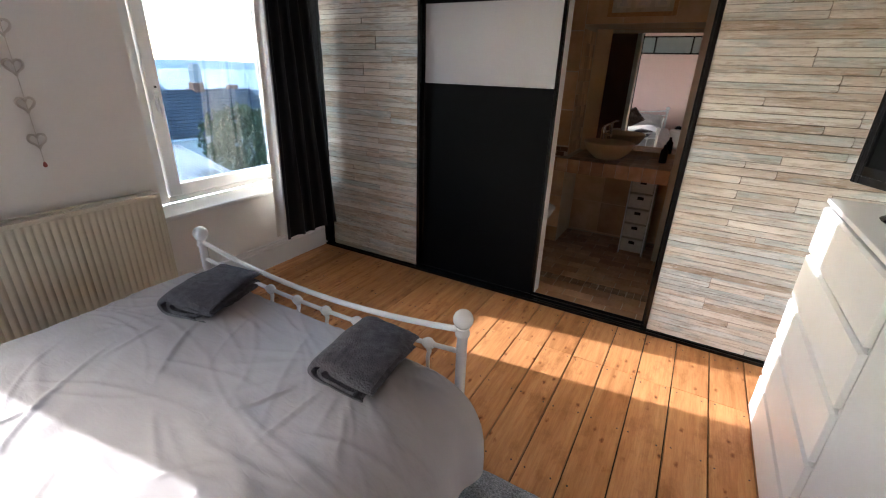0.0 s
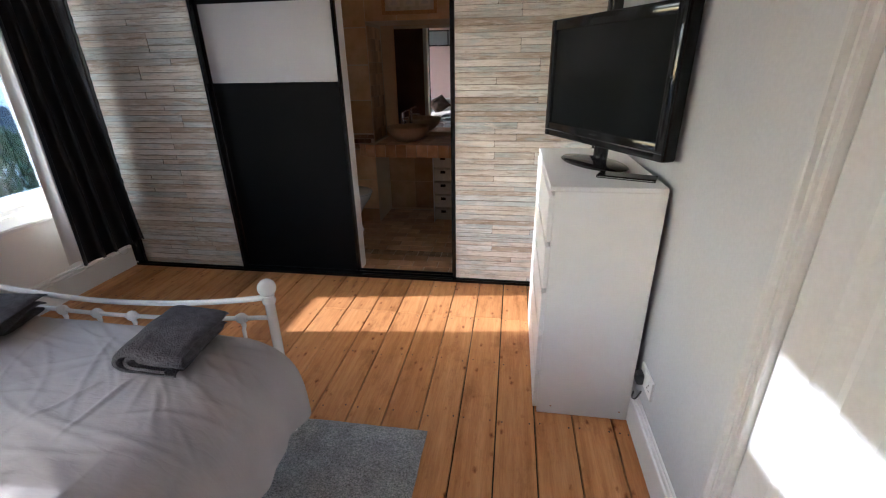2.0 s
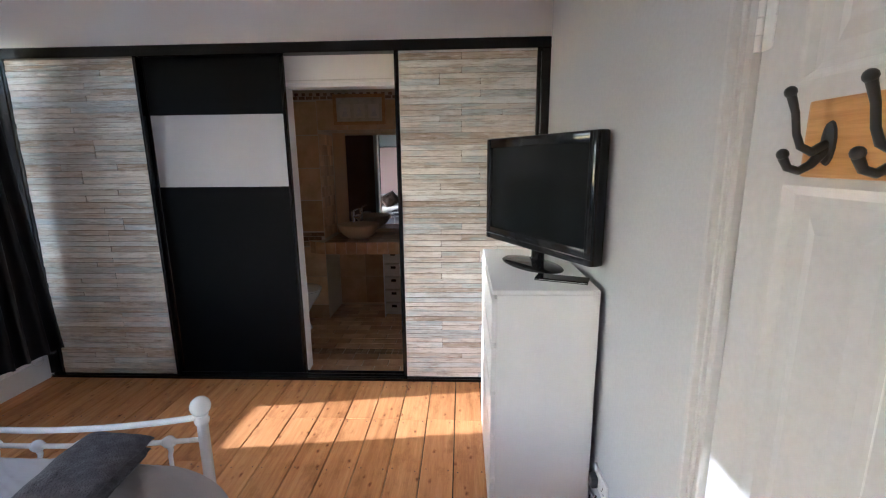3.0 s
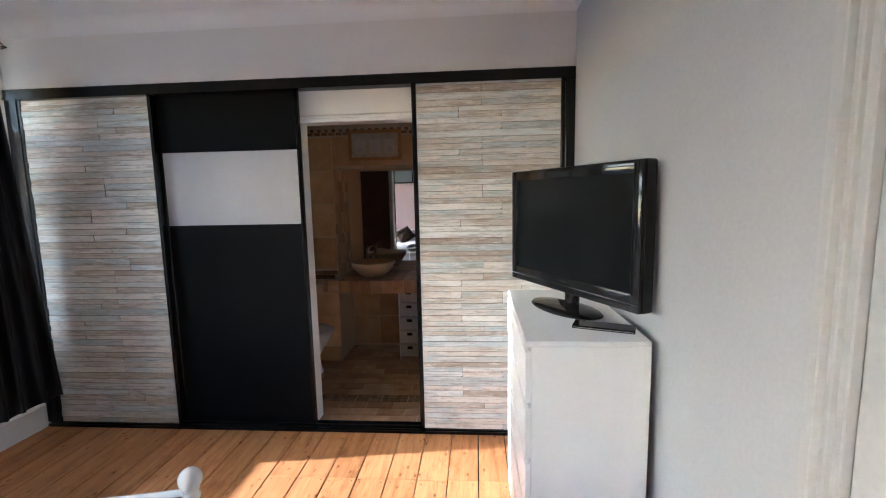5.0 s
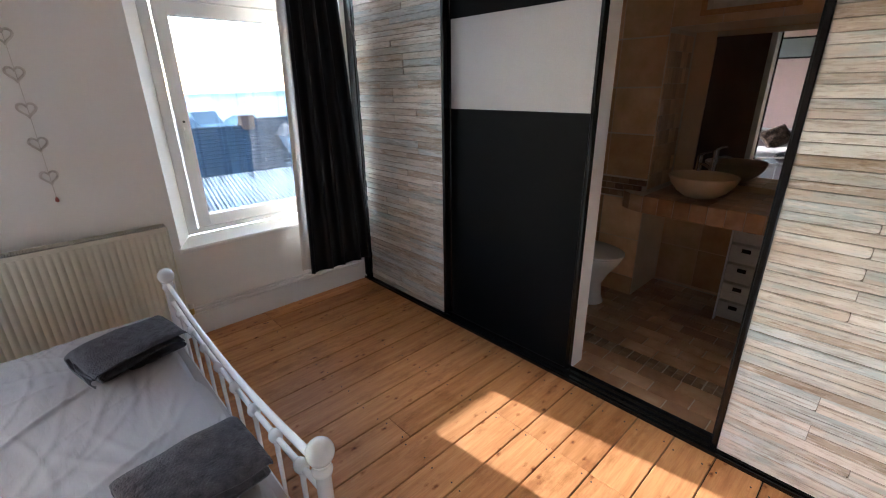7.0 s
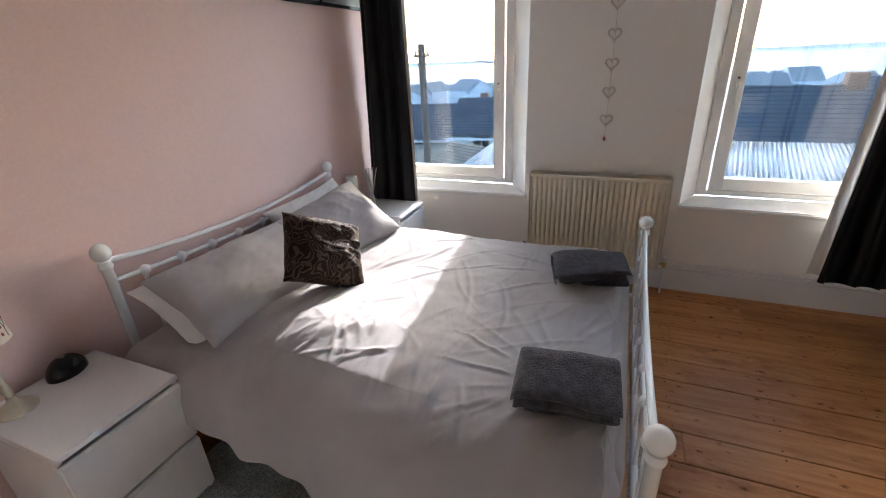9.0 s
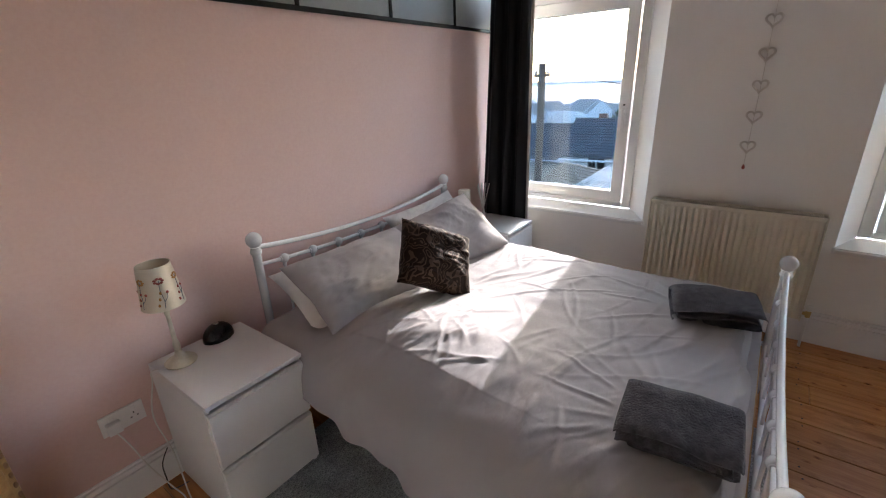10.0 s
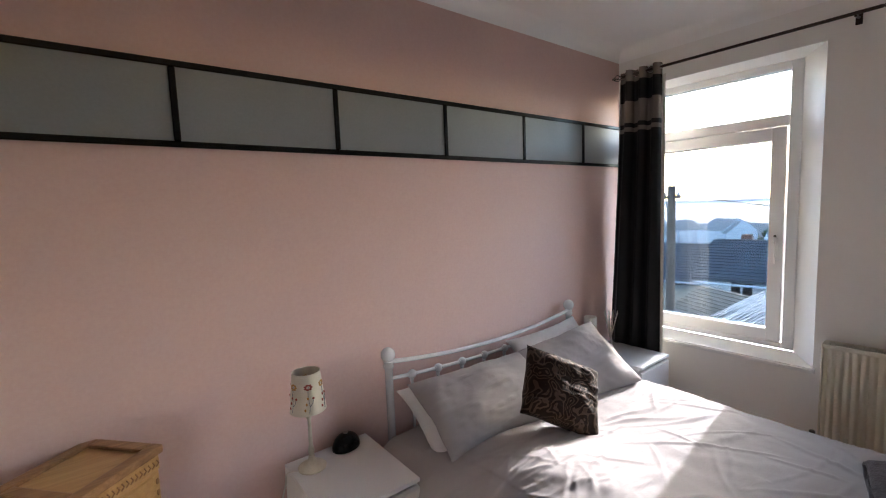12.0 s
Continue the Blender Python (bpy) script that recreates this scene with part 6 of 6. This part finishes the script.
def house(m, w, d, eaves, ridge, wall_mat, roof_mat, label, wins=(), chimneys=(), dormer=None, base=-4.0):
    """Gabled house; its front (-y side in its own frame) carries the windows, the ridge runs along x."""
    h = thing("house", m, label, "house", "houses outside")
    bm = bmesh.new()
    vs = [bm.verts.new(p) for p in ((0, 0, base), (w, 0, base), (w, d, base), (0, d, base), (0, 0, eaves), (w, 0, eaves), (w, d, eaves), (0, d, eaves), (0, d / 2, ridge - 0.1), (w, d / 2, ridge - 0.1))]
    for q in ((0, 1, 5, 4), (1, 2, 6, 9, 5), (2, 3, 7, 6), (3, 0, 4, 8, 7), (4, 5, 9, 8), (6, 7, 8, 9)):
        bm.faces.new([vs[i] for i in q])
    part("wall", bm, wall_mat, h)
    bm = bmesh.new()
    o = 0.3
    for s in (0, 1):
        y0, y1 = (-o, d / 2) if s == 0 else (d + o, d / 2)
        ze = eaves - o * (ridge - eaves) / (d / 2)
        vs = [bm.verts.new(p) for p in ((-o, y0, ze), (w + o, y0, ze), (w + o, y1, ridge), (-o, y1, ridge), (-o, y0, ze + 0.12), (w + o, y0, ze + 0.12), (w + o, y1, ridge + 0.12), (-o, y1, ridge + 0.12))]
        for q in ((0, 3, 2, 1), (4, 5, 6, 7), (0, 1, 5, 4), (1, 2, 6, 5), (2, 3, 7, 6), (3, 0, 4, 7)):
            bm.faces.new([vs[i] for i in q])
        n = 14
        for k in range(n):
            t = (k + 0.5) / n
            yy, zz = y0 + (y1 - y0) * t, ze + (ridge - ze) * t + 0.12
            bx(bm, -o, yy - 0.02, zz - 0.01, w + o, yy + 0.02, zz + 0.025)
    bmesh.ops.recalc_face_normals(bm, faces=bm.faces)
    roof = part("roof", bm, roof_mat, h)
    part("gutter", tube([(-0.2, -o - 0.05, eaves - 0.25), (w + 0.2, -o - 0.05, eaves - 0.25)], 0.06, 8), M_RENDER, h)
    for x, z, ww, hh in wins:
        win = part("window", box(x, -0.05, z, x + ww, 0.02, z + hh), M_UPVC, h)
        for j in range(2):
            part("pane", box(x + 0.06 + j * ww / 2, -0.065, z + 0.07, x + ww / 2 - 0.03 + j * ww / 2, -0.052, z + hh - 0.07), M_SCREEN, win)
    for x, top in chimneys:
        ch = part("chimney", box(x, d / 2 - 0.3, ridge - 0.8, x + 0.65, d / 2 + 0.3, ridge + top, 0.03), M_CHIMNEY, roof)
    if dormer:
        x = dormer
        bm = bmesh.new()
        zz = eaves + 0.3
        prism(bm, [(x, 0.25), (x + 1.3, 0.25), (x + 1.3, d / 2), (x, d / 2)], zz - 0.5, zz + 0.85)
        dm = part("dormer", bm, M_RENDER, h)
        part("pane", box(x + 0.3, 0.22, zz - 0.1, x + 1.0, 0.248, zz + 0.72), M_SCREEN, dm)
        bm = bmesh.new()
        vs = [bm.verts.new(p) for p in ((x - 0.15, 0.1, zz + 0.85), (x + 1.45, 0.1, zz + 0.85), (x + 0.65, 0.1, zz + 1.4), (x - 0.15, d / 2, zz + 0.85), (x + 1.45, d / 2, zz + 0.85), (x + 0.65, d / 2, zz + 1.4))]
        for q in ((0, 1, 2), (0, 2, 5, 3), (1, 4, 5, 2), (0, 3, 4, 1), (3, 5, 4)):
            bm.faces.new([vs[i] for i in q])
        part("dormer_roof", bm, M_SLATE, dm)
    return h


# fronts turned to the window wall (their -y is our +x)
house(pose(-21, 7.6, 0, 0, 0, 84), 9.0, 7.0, -2.1, -0.2, M_RENDER, M_SLATE, "white rendered house with a dark slate roof and dormer", wins=((1.0, -3.4, 1.0, 1.0), (4.6, -3.4, 1.1, 1.0), (7.0, -3.4, 1.0, 1.0)), chimneys=((5.6, 0.5),), dormer=1.3, base=-7)
house(pose(-18.5, 2.2, 0, 0, 0, 88), 5.0, 6.0, -2.3, -0.35, M_BRICKRED, M_SLATE, "red painted house with a dark slate roof", wins=((3.2, -3.4, 0.8, 0.8),), chimneys=((4.3, 0.62),), base=-7)
house(pose(-19, -10.3, 0, 0, 0, 96), 8.1, 6.5, -2.15, -0.75, M_RENDER, M_SLATE, "white house with a dark slate roof below the hill", wins=((1.2, -3.0, 0.9, 0.8), (3.1, -2.7, 0.5, 0.5)), base=-8)
house(pose(-13.0, -9.2, 0, 0, 0, 62), 3.4, 3.6, -2.9, -1.9, M_RENDER, M_TILEROOF, "low white outhouse with a brown tiled roof", base=-8)
house(pose(-26, 17, 0, 0, 0, 80), 9, 7, -3.2, -1.0, M_RENDER, M_SLATE, "white terraced house with a dark roof", wins=((1.5, -4.6, 1, 1), (5.0, -4.6, 1, 1)), chimneys=((2.0, 0.9), (7.0, 0.9)), base=-9)
house(pose(-30, -20, 0, 0, 0, 96), 9, 7, -4.4, -2.2, M_RENDER, M_SLATE, "white terraced house with a dark roof", wins=((1.5, -6.0, 1, 1), (5.0, -6.0, 1, 1)), chimneys=((7.0, 0.9),), base=-10)

# flat corrugated roof of the outbuilding below the window
lean = thing("outbuilding", (0, 0, 0), "low outbuilding with a white corrugated roof", "outbuilding")
bm = bmesh.new()
prism(bm, [(-5.7, -5.0), (-5.7, 2.8), (-9.2, 3.9), (-9.2, -5.0)], -4.2, -0.72)
bmesh.ops.recalc_face_normals(bm, faces=bm.faces)
part("wall", bm, M_RENDER, lean)


def corrugated(u, v):
    y = -5.0 + u * (2.95 + 5.0 + 1.15 * v)
    x = -5.45 - 4.0 * v
    return (x, y, -0.66 + 0.05 * v + 0.010 * math.sin(u * 2 * math.pi * 100))


bm = sheet(corrugated, 800, 2)
bmesh.ops.solidify(bm, geom=bm.faces[:], thickness=0.012)
part("roof", bm, M_CORRUG, lean, smooth=60)

pole = thing("utility_pole", (-8.9, -7.12, -4.2), "weathered wooden utility pole with wires", "utility pole")
part("shaft", tube([(0, 0, 0), (0.0, 0, 6.12)], [0.13, 0.095], 12), M_POLE, pole, smooth=60)
part("crossarm", box(-0.06, -0.22, 5.78, 0.06, 0.22, 5.86, 0.01), M_POLE, pole)
for dy in (-0.18, 0.18):
    part("insulator", lathe([(0.03, 0), (0.045, 0.03), (0.03, 0.09), (0.01, 0.11)], (0, dy, 5.86), 10), M_CERAMIC, pole, smooth=50)
for k, (ex, ey, ez) in enumerate(((4.0, -9.0, 4.6), (-12, 14, 4.0), (-14, -6, 3.4))):
    part("wire", tube(arc((0, 0.18 - 0.18 * k, 5.9), (ex, ey, ez), 0.35, 10), 0.012, 5), M_POLE, pole)


def tree(at, h, spread, seed):
    t = thing("tree", at, "leafy green garden tree between the houses", "tree")
    rng = random.Random(seed)
    bm = tube([(0, 0, 0), (0.1, 0.05, h * 0.3), (0.0, 0.1, h * 0.6)], [0.16, 0.12, 0.06], 8)
    for k in range(5):
        a = k * 1.26
        tube([(0.05, 0.05, h * (0.28 + 0.05 * k)), (spread * 0.6 * math.cos(a), spread * 0.6 * math.sin(a), h * (0.5 + 0.07 * k))], [0.06, 0.025], 6, bm)
    part("trunk", bm, M_BARK, t, smooth=60)
    verts, faces = [], []
    for k in range(2600):
        while True:
            p = Vector((rng.uniform(-1, 1), rng.uniform(-1, 1), rng.uniform(-1, 1)))
            if p.length < 1 and p.length > 0.35 and noise.noise(p * 2.3 + Vector((seed, 0, 0))) > -0.12:
                break
        c = Vector((p.x * spread, p.y * spread, h * 0.66 + p.z * h * 0.36))
        s = rng.uniform(0.07, 0.16)
        e = Euler((rng.uniform(0, 6), rng.uniform(0, 6), rng.uniform(0, 6))).to_matrix()
        b = len(verts)
        for q in ((-s, 0, 0), (0, -s * 0.5, 0.02), (s, 0, 0), (0, s * 0.5, 0.02)):
            verts.append(c + e @ Vector(q))
        faces.append((b, b + 1, b + 2, b + 3))
    me = bpy.data.meshes.new("crown")
    me.from_pydata(verts, [], faces)
    me.materials.append(M_LEAF)
    new("crown", me).parent = t


tree((-14.5, 9.6, -4.6), 4.4, 1.7, 3)
tree((-24, -4.5, -5.6), 4.6, 2.0, 5)

tower = thing("tower_block", (-421, 262, -42), "tall grey tower block by the sea", "tower block")
part("shaft", box(-4, -4, 0, 4, 4, 38, 0.3), M_TOWER, tower)
part("top_storey", box(-3, -3, 38.01, 3, 3, 41), M_TOWER, tower)

# the town further down, too small to count
rng = random.Random(77)
verts, faces, slots = [], [], []
for k in range(900):
    a = radians(rng.uniform(118, 242))
    r = 75 + 530 * rng.random() ** 1.3
    x, y = r * math.cos(a), r * math.sin(a)
    z = height(x, y) - 1
    w, d, hh = rng.uniform(3.5, 7), rng.uniform(3.5, 5), rng.uniform(3.5, 5.5)
    c, s = math.cos(a + rng.choice((0.1, 1.6)) + rng.uniform(-0.1, 0.1)), math.sin(a)
    c, s = c, math.sqrt(max(0, 1 - c * c))
    b = len(verts)
    for px, py, pz in ((-w, -d, 0), (w, -d, 0), (w, d, 0), (-w, d, 0), (-w, -d, hh), (w, -d, hh), (w, d, hh), (-w, d, hh), (-w, 0, hh + 2.4), (w, 0, hh + 2.4)):
        px, py = px * 0.5, py * 0.7
        verts.append((x + px * c - py * s, y + px * s + py * c, z + pz * 0.8))
    for q, sl in (((0, 1, 5, 4), 0), ((1, 2, 6, 9, 5), 0), ((2, 3, 7, 6), 0), ((3, 0, 4, 8, 7), 0), ((4, 5, 9, 8), 1), ((6, 7, 8, 9), 1)):
        faces.append([b + i for i in q])
        slots.append(sl)
me = bpy.data.meshes.new("distant_town")
me.from_pydata(verts, [], faces)
for m_ in (M_RENDER, M_TOWNROOF):
    me.materials.append(m_)
me.polygons.foreach_set("material_index", slots)
tagged(new("distant_town", me), "many far small houses with haze-paled roofs down the hillside", "distant houses", kind="stuff")
verts, faces = [], []
for k in range(1500):
    a = radians(rng.uniform(118, 242))
    r = 95 + 510 * rng.random() ** 1.3
    x, y = r * math.cos(a), r * math.sin(a)
    z = height(x, y)
    s0 = rng.uniform(1.0, 2.1)
    for j in range(7):
        s = s0 * rng.uniform(0.5, 0.9)
        cc = Vector((x + rng.uniform(-1, 1) * s0, y + rng.uniform(-1, 1) * s0, z + s0 * rng.uniform(0.5, 1.7)))
        e = Euler((rng.uniform(0, 6), rng.uniform(0, 6), rng.uniform(0, 6))).to_matrix()
        b = len(verts)
        for q in ((1, 0, 0), (-1, 0, 0), (0, 1, 0), (0, -1, 0), (0, 0, 1), (0, 0, -1)):
            verts.append(cc + e @ (Vector(q) * s))
        for q in ((0, 2, 4), (2, 1, 4), (1, 3, 4), (3, 0, 4), (2, 0, 5), (1, 2, 5), (3, 1, 5), (0, 3, 5)):
            faces.append([b + i for i in q])
me = bpy.data.meshes.new("distant_trees")
me.from_pydata(verts, [], faces)
me.materials.append(M_LEAF)
tagged(new("distant_trees", me), "far dark green trees among the houses", "distant trees", kind="stuff")

# ---- pieces of floors and doors ----
floor = structure("floor", box(XW, YP, -0.3, XE, 0.099, -0.026), M_GAP, "old varnished pine floorboards with dark gaps", "floor")
seam = [XW] + [1.645 - 0.1715 * k for k in range(9, 0, -1)] + [1.645 + 0.1715 * k for k in range(12)] + [XE]
rng = random.Random(12)
for a, b in zip(seam, seam[1:]):
    cuts = [YP, -0.005]
    if b > 1.9 and a < 3.3:
        cuts.insert(1, -0.49 + rng.uniform(-0.006, 0.006))
    elif rng.random() < 0.5:
        cuts.insert(1, rng.choice((-1.32, -2.2, -0.9)))
    for c, d in zip(cuts, cuts[1:]):
        g = rng.uniform(0.0020, 0.0042)
        dz = rng.uniform(-0.0016, 0.0)
        bm = box(a + g, c + 0.001, -0.024, b - g, d - 0.001, dz, 0.0022, 1)
        part("floorboard", bm, M_FLOOR, floor)

verts, faces = [], []
for a, b in zip(seam[1:-1], seam[2:]):
    for row in range(8):
        for ex in (a + 0.028, b - 0.028):
            nx, ny = ex + rng.uniform(-0.006, 0.006), -0.10 - 0.42 * row + rng.uniform(-0.012, 0.012)
            k0 = len(verts)
            for j in range(8):
                verts.append((nx + 0.0038 * math.cos(j * math.pi / 4), ny + 0.0038 * math.sin(j * math.pi / 4), 0.0008))
            for j in range(8):
                verts.append((nx + 0.0038 * math.cos(j * math.pi / 4), ny + 0.0038 * math.sin(j * math.pi / 4), -0.012))
            faces.append(list(range(k0, k0 + 8)))
            for j in range(8):
                faces.append([k0 + 8 + j, k0 + 8 + (j + 1) % 8, k0 + (j + 1) % 8, k0 + j])
me = bpy.data.meshes.new("nail_heads")
me.from_pydata(verts, [], faces)
me.materials.append(M_IRON)
nails = tagged(new("nail_heads", me), "rows of dark nail heads in the floorboards", kind="stuff")
nails.parent = floor

bath_floor = bpy.data.objects["floor_bathroom"]
for j in range(16):
    y = 0.105 + j * 0.105
    for i in range(8):
        x = 1.15 + i * 0.205 + (0.10 if j % 2 else 0.0)
        if y + 0.1 > 1.70 or x > 2.75:
            continue
        if j == 3:
            for k in range(4):
                for q in range(2):
                    part("floor_tile", box(x + 0.05 * k + 0.002, y + 0.05 * q + 0.002, -0.006, x + 0.05 * k + 0.048, y + 0.05 * q + 0.048, 0.003, 0.0012), M_MOSAIC, bath_floor)
        else:
            part("floor_tile", box(x + 0.003, y + 0.003, -0.006, x + 0.202, y + 0.102, 0.003, 0.002), M_TERRA, bath_floor)
part("threshold_tile", box(B0 + 0.023, 0.0985, -0.006, B1 - 0.046, 0.104, 0.004), M_GROUT, bath_floor)

slatted_door(0.040, 0.955, 0.002, 5)
slatted_door(2.640, 3.558, 0.002, 9)
